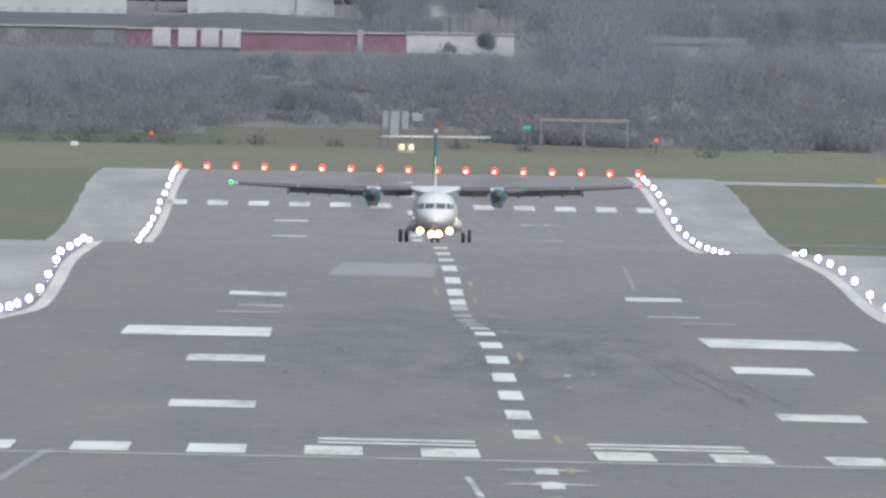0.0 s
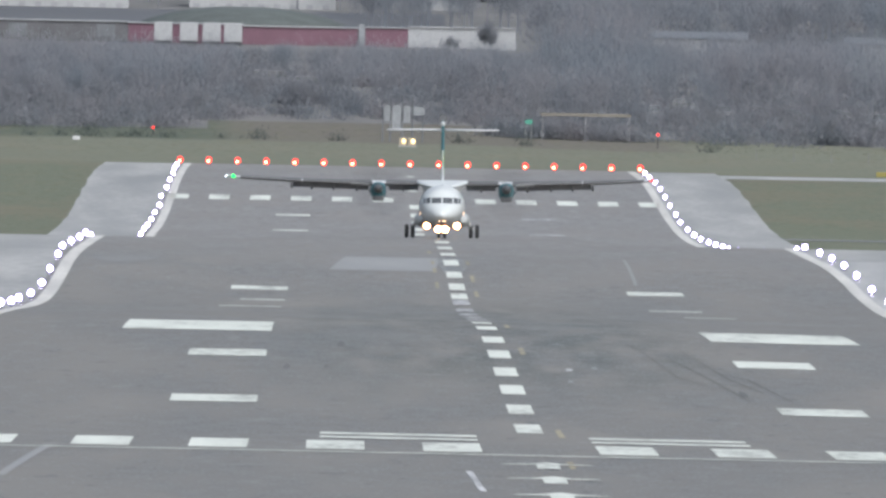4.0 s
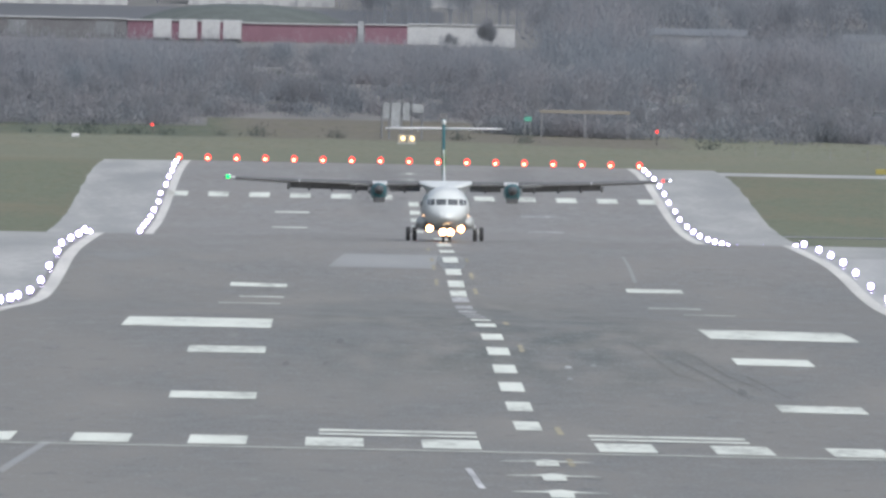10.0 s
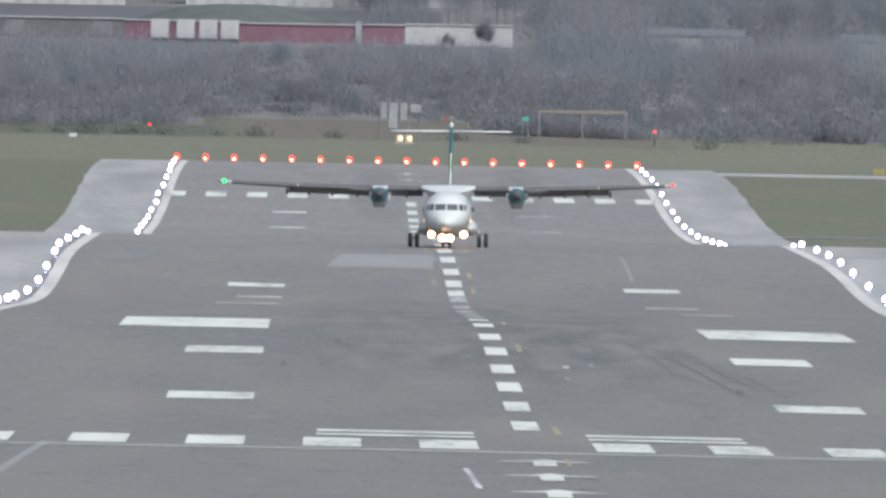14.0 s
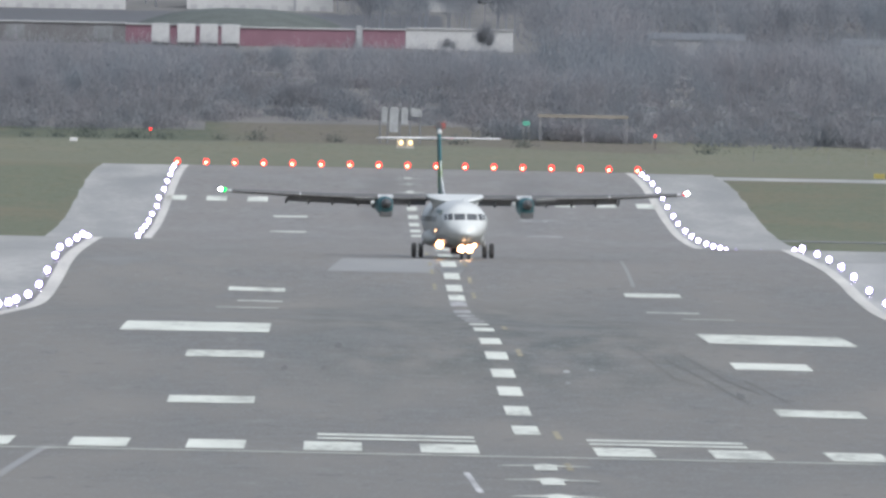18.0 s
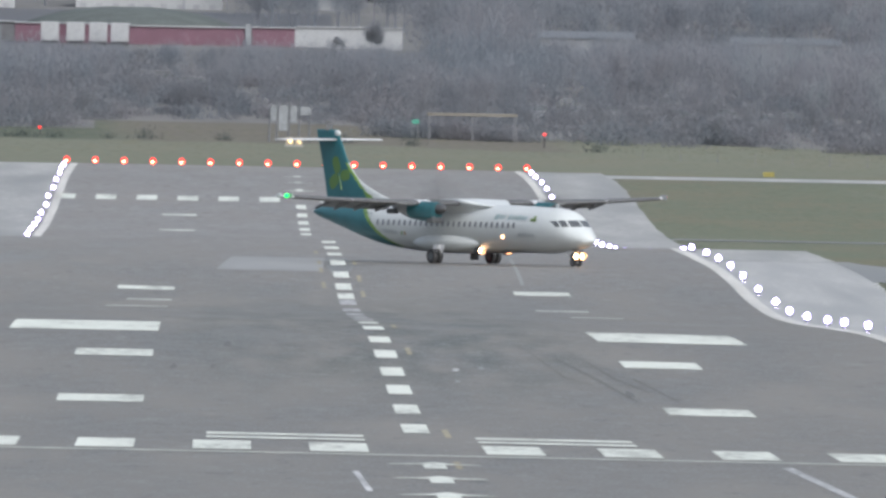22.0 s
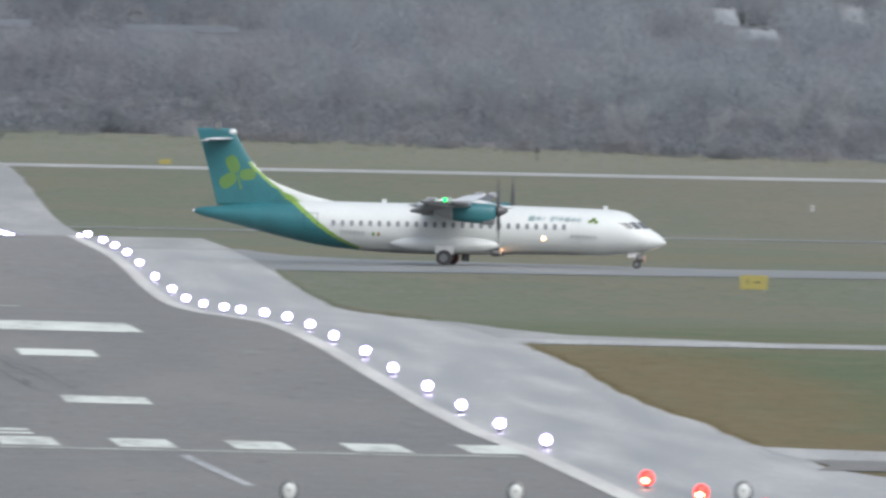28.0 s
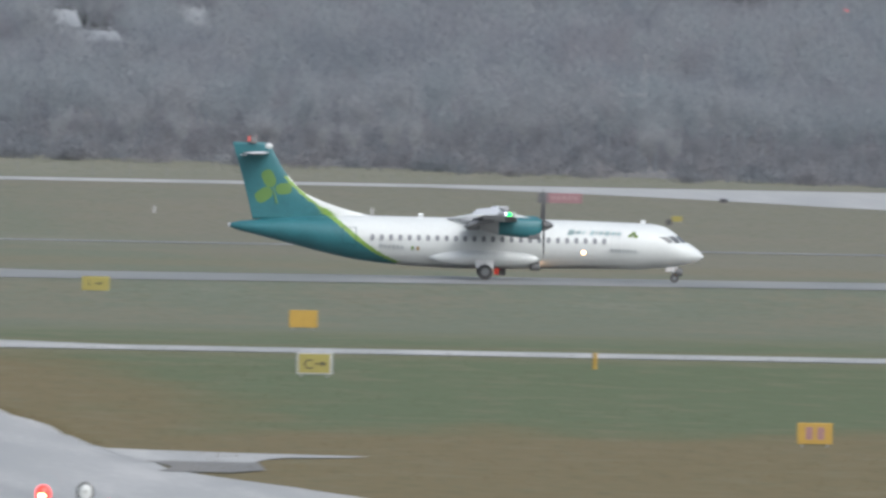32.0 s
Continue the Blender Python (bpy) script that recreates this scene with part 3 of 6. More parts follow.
for side in (-1, 1):
    for k in range(6):
        a, b = MID + side * (1.8 + 3.6 * k), MID + side * (3.6 + 3.6 * k)
        mark("threshold_stripe", min(a, b), max(a, b), 1206, 1236)
        mark("far_threshold_stripe", min(a, b), max(a, b), 3464, 3496)
    for y0, y1 in ((1359, 1382), (1515, 1540), (2104, 2122) if side > 0 else (2092, 2110)):
        a, b = MID + side * 9.05, MID + side * 12.05
        mark("touchdown_bar", min(a, b), max(a, b), y0, y1, LINE)
    a, b = MID + side * 9.05, MID + side * 15.2
    mark("aiming_bar", min(a, b), max(a, b), 1626, 1690)
    for y0, x0, x1 in ((1972, 9.2, 12.3), (2032, 9.1, 11.4)) if side < 0 else ((1954, 10.8, 13.4), (2014, 9.5, 12.2)):
        mark("touchdown_bar", *sorted((MID + side * x0, MID + side * x1)), y0, y0 + 7, LINE)
    for y0, y1 in ((3212, 3228), (3356, 3368)):
        mark("far_touchdown_bar", *sorted((MID + side * 9.0, MID + side * 11.9)), y0, y1, LINE if side < 0 else FAINT)
    # thin old lines beyond the threshold stripes
    mark("old_line", *sorted((MID + side * 1.8, MID + side * 6.8)), 1260, 1267.5, LINE)
    mark("old_line", *sorted((MID + side * 1.8, MID + side * 6.8)), 1246, 1253, LINE)
    e = MID + side * 21.1
    mark("edge_line", *sorted((e + 0.32 * (side > 0) - side * 0.12, e + 0.32 * (side > 0) + side * 0.6)), 905, 3840, EDGE)
for y in (1279, 1342, 1405, 1466, 1530, 1594, 1668, 1728, 1790, 1850, 1910, 1970, 2030, 2066, 2112, 2166, 2232):
    mark("centreline_dash", MID - 0.43, MID + 0.43, y, y + (30 if y < 2200 else 40), LINE if y < 1760 or y > 2050 else FAINT)
for y in (2310, 2380, 2450, 3120, 3180, 3240, 3300, 3360, 3420):
    mark("centreline_dash", MID - 0.43, MID + 0.43, y, y + 30)
for y0 in (2120, 2190, 2236, 2330):
    mark("yellow_tick", MID - 1.15, MID - 0.95, y0, y0 + 26, YELLOW_LINE)
for y0 in (1265, 1545, 1690, 2236, 2080, 2150):
    mark("yellow_tick", MID + 0.85, MID + 1.05, y0, y0 + 28, YELLOW_LINE)
mark("yellow_tick", MID + 0.62, MID + 0.8, 1160, 1182, YELLOW_LINE)


def arrow(y, flip=1):
    """A pre-threshold arrow: a broad head on a short shaft."""
    verts, faces = [], []
    for dy, hw in ((0, 0.34), (11.2, 0.34), (11.21, 1.42), (13.2, 1.2), (14.6, 0.5), (19, 0.05)):
        yy = y + flip * dy
        verts += [(MID - hw, yy, height(yy, MID - hw) + 0.04), (MID + hw, yy, height(yy, MID + hw) + 0.04)]
    for k in range(5):
        faces.append((2 * k, 2 * k + 1, 2 * k + 3, 2 * k + 2))
    return raw("arrow_marking", verts, faces, LINE, runway)


for y in (1080, 1121, 1160):
    arrow(y)
for y in (3560, 3625, 3690):
    arrow(y, -1)
SCUFFS = [(8.52, 1489, 0.3, 9, FAINT, "pale fleck"), (9.54, 1498, 0.28, 7, FAINT, "pale fleck"), (8.38, 1449, 0.26, 7, FAINT, "pale fleck"),
          (-2.1, 1473, 0.26, 18, SCUFF, "dark tyre scuff"), (-0.1, 1560, 0.28, 24, SCUFF, "dark tyre scuff"), (-0.6, 1478, 0.2, 15, SCUFF, "dark tyre scuff"), (14.4, 1414, 0.3, 20, SCUFF, "dark tyre scuff"),
          (-13.9, 2156, 0.6, 10, DAMP, "pale damp fleck"), (-9.0, 2193, 1.6, 12, DAMP, "pale damp streak"), (-8.5, 2109, 0.6, 8, DAMP, "pale damp fleck")]
sheet("repair_patch", 2195, 2286, line_fn([(2195, -0.7), (2286, 0.2)]), line_fn([(2195, 5.2), (2286, 5.6)]), 0.035, PATCH, runway, "pale repaired rectangle of asphalt")
for x, y, w, d, mat, lab in SCUFFS:
    sheet("scuff_mark", y, y + d, line_fn([(y, x), (y + d * 0.4, x - 0.12 * w), (y + d, x + 0.25 * w)]), line_fn([(y, x + 0.7 * w), (y + d * 0.6, x + w), (y + d, x + 0.6 * w)]), 0.034, mat, runway, lab)
# skid marks where aircraft swing off the middle
for dx, w, y0, y1 in ((0.0, 0.2, 1398, 1545), (0.75, 0.16, 1430, 1575), (-1.1, 0.14, 1450, 1600), (1.5, 0.12, 1402, 1490)):
    sheet("skid_mark", y0, y1, line_fn([(y0, 14.55 + dx), (1475, 13.65 + dx), (y1, 12.8 + dx)]), line_fn([(y0, 14.6 + dx), (1475, 13.65 + w + dx), (y1, 12.85 + dx)]), 0.033, SKID, runway, "faint dark skid mark")
sheet("wet_film", 2192, 2300, line_fn([(2192, 5.7), (2240, 5.4), (2300, 5.7)]), line_fn([(2192, 6.7), (2220, 7.0), (2270, 7.0), (2300, 6.7)]), 0.03, FILM, runway, "thin film of standing water")
sheet("wet_streak", 2184, 2236, line_fn([(2184, -13), (2236, -15)]), line_fn([(2184, -12), (2236, -9.5)]), 0.035, DAMP, runway, "pale wet streak")
sheet("faded_line", 2150, 2305, line_fn([(2150, 15.9), (2305, 16.3)]), line_fn([(2150, 16.1), (2305, 16.5)]), 0.035, PATCH, runway)
sheet("faded_line", 1105, 1184, line_fn([(1105, 17.4), (1184, 16.65)]), line_fn([(1105, 17.75), (1184, 17.0)]), 0.035, FAINT, runway, "faded curved lead-off line")
sheet("faded_line", 1115, 1202, line_fn([(1115, -9.7), (1202, -9.0)]), line_fn([(1115, -9.4), (1202, -8.7)]), 0.035, PATCH, runway)
sheet("faded_line", 1098, 1150, line_fn([(1098, 3.95), (1150, 3.7)]), line_fn([(1098, 4.15), (1150, 3.9)]), 0.035, FAINT, runway)
# ---------------------------------------------------------------- the turboprop airliner

aircraft = tagged(new("airliner"), "white twin turboprop airliner with teal tail and lime stripe", "aircraft")
# nose along +x, left wing along +y, the ground under the main wheels at z = 0

_zc = cubic([-14.5, -14.2, -13, -11, -9, -7, -5, 7.6, 8.6, 9.5, 10.3, 10.8, 11.2, 11.7, 12.15, 12.4], [2.8, 2.78, 2.7, 2.55, 2.36, 2.2, 2.1, 2.03, 2.01, 2.03, 1.96, 1.835, 1.705, 1.61, 1.53, 1.48])
_ry = cubic([-14.5, -14.2, -13, -11, -9, -7, -5, 7.6, 8.6, 9.5, 10.3, 10.8, 11.2, 11.7, 12.15, 12.4], [.1, .22, .5, .86, 1.17, 1.37, 1.43, 1.43, 1.42, 1.36, 1.24, 1.1, .95, .7, .4, .05])
_rz = cubic([-14.5, -14.2, -13, -11, -9, -7, -5, 7.6, 8.6, 9.5, 10.3, 10.8, 11.2, 11.7, 12.15, 12.4], [.1, .2, .42, .76, 1.05, 1.27, 1.36, 1.32, 1.31, 1.25, 1.12, .915, .715, .52, .28, .04])
_paint = cubic([0.5, .95, 2.1, 2.6, 3.2, 3.7, 4.45, 5.0, 5.4, 5.7, 7.6], [-3.8, -5.15, -7.15, -7.75, -8.5, -9.15, -10.15, -10.8, -11.22, -11.45, -13.0])


def skin(x, th, off=0.0):
    """A point on the fuselage; th in degrees from the crown, positive to the left side."""
    t = radians(th)
    return Vector((x, (float(_ry(x)) + off) * math.sin(t), float(_zc(x)) + (float(_rz(x)) + off) * math.cos(t)))


def livery(c):
    edge = float(_paint(c.z))
    half = 0.2 if c.z < 4 else 0.13
    if c.x < edge - half or c.z > 5.68:
        return 2
    return 1 if c.x < edge + half else 0


bm = bmesh.new()
stations = [*np.arange(-14.5, -4.0, 0.06), *np.arange(-4.0, 8.0, 0.5), *np.arange(8.0, 12.4, 0.1), 12.4]
loft(bm, [[skin(x, a) for a in np.arange(0, 360, 4)] for x in stations], slot=livery)
part("fuselage", bm, None, aircraft, "white fuselage, teal rear with a lime stripe", mats=[WHITE, LIME, TEAL], smooth=True)


def skin_panel(name, mat, x0, x1, a0, a1, off=0.012, nx=4, na=4, label="", shear=0.0):
    bm = bmesh.new()
    grid = []
    for i in range(nx + 1):
        row = []
        for j in range(na + 1):
            a = a0 + (a1 - a0) * j / na
            x = x0 + (x1 - x0) * i / nx + shear * (j / na)
            row.append(bm.verts.new(skin(x, a, off)))
        grid.append(row)
    for i in range(nx):
        for j in range(na):
            bm.faces.new((grid[i][j], grid[i + 1][j], grid[i + 1][j + 1], grid[i][j + 1]))
    bmesh.ops.solidify(bm, geom=bm.faces[:], thickness=0.01)
    return part(name, bm, mat, aircraft, label)


def skin_at(y, z):
    """How far forward the nose reaches at a height and offset."""
    lo, hi = 8.6, 12.39
    for _ in range(30):
        x = (lo + hi) / 2
        if (y / float(_ry(x))) ** 2 + ((z - float(_zc(x))) / float(_rz(x))) ** 2 < 1:
            lo = x
        else:
            hi = x
    return lo


def glazed(name, s, y0, y1, z0, z1, slant, label=""):
    """One cockpit pane between two offsets from the middle; its top and bottom drop by slant towards the side."""
    bm = bmesh.new()
    grid = []
    for i in range(5):
        row = []
        for j in range(5):
            u = j / 4
            y, z = y0 + (y1 - y0) * u, z0 + (z1 - z0) * i / 4 - slant * u
            row.append(bm.verts.new((skin_at(y, z) + 0.012, s * (y + 0.008), z)))
        grid.append(row)
    for a, b in zip(grid, grid[1:]):
        for k in range(4):
            bm.faces.new((a[k], a[k + 1], b[k + 1], b[k]))
    bmesh.ops.recalc_face_normals(bm, faces=bm.faces[:])
    part(name, bm, GLASS, aircraft, label)


# cockpit glazing: two front panes and two on each side
for s in (1, -1):
    glazed("windscreen", s, 0.035, 0.66, 2.28, 2.64, 0.02, "dark front windscreen pane")
    glazed("cockpit_window", s, 0.735, 1.01, 2.28, 2.65, 0.05)
    glazed("cockpit_window", s, 1.05, 1.19, 2.27, 2.6, 0.03)
# cabin windows
bm = bmesh.new()
vs = []
for k in range(14):
    a = 2 * math.pi * k / 14
    cx, cz = math.cos(a), math.sin(a)
    px = 0.118 * math.copysign(abs(cx) ** 0.7, cx)
    pz = 0.165 * math.copysign(abs(cz) ** 0.7, cz)
    th = 79.5 - math.degrees(pz / 1.38)
    vs.append(bm.verts.new((px, *skin(0, th, 0.012).yz)))
bm.faces.new(vs)
pane = part("cabin_window", bm, PORT, aircraft)
pane.location.x = -6.4
window_xs = [-6.4 + 0.525 * k for k in range(26)]
for k, x in enumerate(window_xs):
    if k:
        share("cabin_window", pane.data, pose(x, 0, 0), aircraft)
    share("cabin_window", pane.data, pose(x, 0, 0, 0, 0, 180), aircraft)
# door seams on the side, the aft one in the teal
for s in (1, -1):
    for x0, w, a0, a1 in ((-8.1, 0.75, 62, 110), (7.0, 0.7, 66, 112)):
        skin_panel("door_seam", BELLY if x0 > 0 else TEAL_DARK, x0, x0 + 0.035, s * a0, s * a1, off=0.014, nx=1)
        skin_panel("door_seam", BELLY if x0 > 0 else TEAL_DARK, x0 + w, x0 + w + 0.035, s * a0, s * a1, off=0.014, nx=1)
        skin_panel("door_seam", BELLY if x0 > 0 else TEAL_DARK, x0, x0 + w, s * a0, s * (a0 + 1.5), off=0.014, na=1)
        skin_panel("door_seam", BELLY if x0 > 0 else TEAL_DARK, x0, x0 + w, s * (a1 - 1.5), s * a1, off=0.014, na=1)
# belly skin paler than the fuselage: bounced light put into its colour
for s in (1, -1):
    skin_panel("belly_fairing", BELLY, -5.0, 7.5, s * 152, s * 180, off=0.008, nx=10, label="belly skin with bounced light in its pale colour")


def airfoil(n=10, t=0.12):
    """Closed ring of chord 1 from trailing edge over the top to the nose and back: (x, z), x from 0 at the nose."""
    xs = [0.5 * (1 + math.cos(math.pi * k / n)) for k in range(n + 1)]
    half = [(x, 5 * t * (0.2969 * math.sqrt(x) - 0.126 * x - 0.3516 * x * x + 0.2843 * x**3 - 0.1036 * x**4)) for x in xs]
    return [(x, z) for x, z in half] + [(x, -0.75 * z) for x, z in reversed(half[1:-1])]


FOIL = airfoil(12, 0.16)


def wing_ring(y, le, te, z, thick=1.0):
    return [Vector((le + (te - le) * x, y, z + zz * abs(le - te) * thick)) for x, zz in FOIL]


for s in (1, -1):
    stations = [(0.0, 1.75, -0.85, 3.52, 1.0), (4.9, 1.75, -0.85, 3.52, 1.0), (9.0, 1.52, -0.63, 3.65, 0.95), (13.0, 1.28, -0.36, 3.83, 0.9), (13.4, 1.1, -0.3, 3.85, 0.7), (13.52, 0.7, -0.2, 3.86, 0.4)]
    rings = [wing_ring(s * y, a, b, z - 0.06, t) for y, a, b, z, t in stations]
    bm = bmesh.new()
    loft(bm, rings)
    # upward faces take the pale paint, all others the shaded grey
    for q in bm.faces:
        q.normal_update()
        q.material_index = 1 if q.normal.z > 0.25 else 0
    part("wing", bm, None, aircraft, "long thin high wing, shade put into the grey below", mats=[WING_GREY, WING_TOP], smooth=True)
    # black de-icing boots along the leading edge
    for y0, y1 in ((1.6, 3.62), (4.5, 9.0), (9.05, 13.0)):
        bm = bmesh.new()
        rr = []
        for y in (y0, (y0 + y1) / 2, y1):
            a, b, z, t = [float(np.interp(y, [q[0] for q in stations], [q[k] for q in stations])) for k in (1, 2, 3, 4)]
            full = wing_ring(s * y, a + 0.012, b, z - 0.06, t * 1.04)
            rr.append([full[k] for k in range(8, 17)])
        vs = [[bm.verts.new(p) for p in r] for r in rr]
        for a, b in zip(vs, vs[1:]):
            for k in range(len(a) - 1):
                bm.faces.new((a[k], a[k + 1], b[k + 1], b[k]))
        part("deicing_boot", bm, BOOT, aircraft, "black rubber leading edge", smooth=True)
    # flaps set a little down, and their track fairings
    for y0, y1 in ((1.55, 3.45), (4.75, 9.6)):
        bm = bmesh.new()
        rr = []
        for y in (y0, y1):
            a, b, z = [float(np.interp(y, [q[0] for q in stations], [q[k] for q in stations])) for k in (1, 2, 3)]
            rr.append([Vector((b + 0.35 - 0.75 * x, s * y, z - 0.12 - 0.36 * x + zz * 0.8)) for x, zz in FOIL])
        loft(bm, rr)
        part("flap", bm, FLAP_SHADE, aircraft, "lowered flap", smooth=True)
    bm = bmesh.new()
    ball(bm, (1.15, s * 13.45, 3.85), 0.105 if s < 0 else 0.085)
    part("navigation_light", bm, LIGHT_GREEN if s < 0 else LIGHT_RED, aircraft, "green wingtip light" if s < 0 else "red wingtip light", smooth=True)
    # plate added to hide the wingtip lamp from the inboard side
    bm = bmesh.new()
    box(bm, 0.95, 1.5, s * 13.28 - 0.015, s * 13.28 + 0.015, 3.71, 3.99, 0.01)
    part("lamp_shield", bm, WING_GREY, aircraft)
    # engine nacelle
    nx_ = [3.12, 3.0, 2.7, 2.0, 1.3, 0.72, 0.7, 0.2, -0.4, -1.0, -1.5]
    nz_ = [3.12, 3.03, 2.99, 3.0, 3.04, 3.08, 3.08, 3.15, 3.24, 3.32, 3.38]
    nw_ = [.3, .38, .45, .5, .52, .52, .52, .5, .42, .28, .08]
    nh_ = [.34, .5, .57, .57, .55, .52, .52, .46, .36, .22, .06]
    bm = bmesh.new()
    # rear faces coloured grey: shade below the wing put into the nacelle
    loft(bm, [[Vector((x, s * 4.12 + w * math.copysign(abs(math.sin(a)) ** 0.8, math.sin(a)), z + h * math.copysign(abs(math.cos(a)) ** 0.8, math.cos(a)))) for a in np.linspace(0, 2 * math.pi, 20, endpoint=False)] for x, z, w, h in zip(nx_, nz_, nw_, nh_)], slot=lambda c: 0 if c.x > 0.71 else 1)
    nac = part("nacelle", bm, None, aircraft, "teal engine nacelle, its tail grey for the shade under the wing", mats=[TEAL, WING_GREY], smooth=True)
    bm = bmesh.new()
    box(bm, 2.35, 3.06, s * 4.12 - 0.36, s * 4.12 + 0.36, 2.36, 2.74, 0.09)
    part("air_intake", bm, HOOD, nac, "dark chin intake")
    bm = bmesh.new()
    tube(bm, (-0.4, s * (4.05 + 0.42), 3.0), (-1.1, s * (4.05 + 0.56), 2.98), 0.17, 0.15, 12)
    part("exhaust", bm, METAL, nac, "sooty exhaust pipe")
    # sponson with the main gear
    sx = [3.05, 2.8, 2.2, 1.0, 0.0, -1.5, -2.6, -3.2]
    sr = [.07, .24, .42, .53, .55, .5, .3, .05]
    bm = bmesh.new()
    loft(bm, [[Vector((x, s * 1.25 + 0.98 * r * math.sin(a), 1.17 + r * 0.9 * math.cos(a))) for a in np.linspace(0, 2 * math.pi, 16, endpoint=False)] for x, r in zip(sx, sr)])
    part("gear_fairing", bm, WHITE, aircraft, "white gear fairing on the lower fuselage", smooth=True)
    bm = bmesh.new()
    tube(bm, (0.1, s * 1.6, 1.2), (0, s * 2.05, 0.45), 0.11, 0.1, 10)
    tube(bm, (0.5, s * 1.5, 1.0), (0.0, s * 2.0, 0.55), 0.06, 0.05, 8)
    part("main_gear_leg", bm, GEAR_WHITE, aircraft, "white main gear leg")
    bm = bmesh.new()
    box(bm, -0.55, 0.5, -0.02, 0.02, -0.36, 0.36, 0.015, pose(0, s * 1.78, 0.98, s * 18, 0, 0))
    part("gear_door", bm, GEAR_WHITE, aircraft, "white gear door")
    # fairings over the flap tracks, hanging below the lowered flaps
    for y in (2.5, 5.5, 7.0, 8.4, 9.7):
        z = float(np.interp(y, [q[0] for q in stations], [q[3] for q in stations])) - 0.06
        bm = bmesh.new()
        loft(bm, [[Vector((x, s * y + r * 0.8 * math.sin(a), z + dz + r * math.cos(a))) for a in np.linspace(0, 2 * math.pi, 10, endpoint=False)]
                  for x, dz, r in ((0.4, -0.18, .02), (0.1, -0.2, .06), (-0.4, -0.28, .09), (-0.8, -0.38, .11), (-1.1, -0.46, .09), (-1.22, -0.5, .03))])
        part("flap_fairing", bm, FLAP_SHADE, aircraft, smooth=True)
    # landing light in the fairing's nose
    bm = bmesh.new()
    tube(bm, (2.6, s * 0.97, 0.78), (3.1, s * 0.97, 0.78), 0.24, 0.24, 16, caps=False)
    tube(bm, (2.58, s * 0.97, 0.78), (2.64, s * 0.97, 0.78), 0.24, 0.24, 16)
    part("lamp_housing", bm, HOOD, aircraft)
    bm = bmesh.new()
    tube(bm, (2.69, s * 0.97, 0.78), (2.73, s * 0.97, 0.78), 0.175, 0.175, 16)
    part("landing_light", bm, LIGHT_WARM, aircraft, "bright landing light")
    # glowing disc added behind the lens for the lamp's orange halo
    bm = bmesh.new()
    tube(bm, (2.65, s * 0.97, 0.78), (2.68, s * 0.97, 0.78), 0.235, 0.235, 18)
    part("halo_disc", bm, LIGHT_HALO, aircraft, "glowing disc for the lamp's orange halo")
    # cabin-side lamp
    bm = bmesh.new()
    p = skin(5.57, -s * 108, 0.02)
    ball(bm, p, 0.12, 0.012, 0.115)
    part("side_lamp", bm, LIGHT_SIDE, aircraft, "warm lamp in the fuselage side", smooth=True)


def wheel_mesh(r, w):
    bm = bmesh.new()
    prof = [(0.55 * r, -w / 2), (0.86 * r, -w / 2), (0.97 * r, -0.36 * w), (r, -0.15 * w), (r, 0.15 * w), (0.97 * r, 0.36 * w), (0.86 * r, w / 2), (0.55 * r, w / 2)]
    seg = 20
    vs = [[bm.verts.new((a * math.cos(2 * math.pi * k / seg), y, a * math.sin(2 * math.pi * k / seg))) for a, y in prof] for k in range(seg)]
    for k in range(seg):
        a, b = vs[k], vs[(k + 1) % seg]
        for j in range(len(prof)):
            bm.faces.new((a[j], b[j], b[(j + 1) % len(prof)], a[(j + 1) % len(prof)]))
    bmesh.ops.recalc_face_normals(bm, faces=bm.faces[:])
    return bm


wheels = []
for x, y, r, w in ((0, 1.87, .43, .25), (0, 2.27, .43, .25), (0, -1.87, .43, .25), (0, -2.27, .43, .25), (10.77, .2, .24, .17), (10.77, -.2, .24, .17)):
    tyre = part("wheel", wheel_mesh(r, w), RUBBER, aircraft, "black tyre")
    tyre.matrix_basis = pose(x, y, r)
    bm = bmesh.new()
    tube(bm, (0, -w * 0.42, 0), (0, w * 0.42, 0), r * 0.56, r * 0.56, 14)
    for k in range(6):
        a = math.pi * k / 3
        tube(bm, (0.3 * r * math.cos(a), -w * 0.46, 0.3 * r * math.sin(a)), (0.3 * r * math.cos(a), w * 0.46, 0.3 * r * math.sin(a)), 0.03, 0.03, 6)
    part("rim", bm, METAL, tyre, "grey metal rim")
    wheels.append((tyre, x, y, r))
bm = bmesh.new()
tube(bm, (10.5, 0, 1.2), (10.77, 0, 0.24), 0.09, 0.07, 10)
tube(bm, (10.77, -0.22, 0.24), (10.77, 0.22, 0.24), 0.04, 0.04, 8)
part("nose_gear_leg", bm, GEAR_WHITE, aircraft, "white nose gear leg")
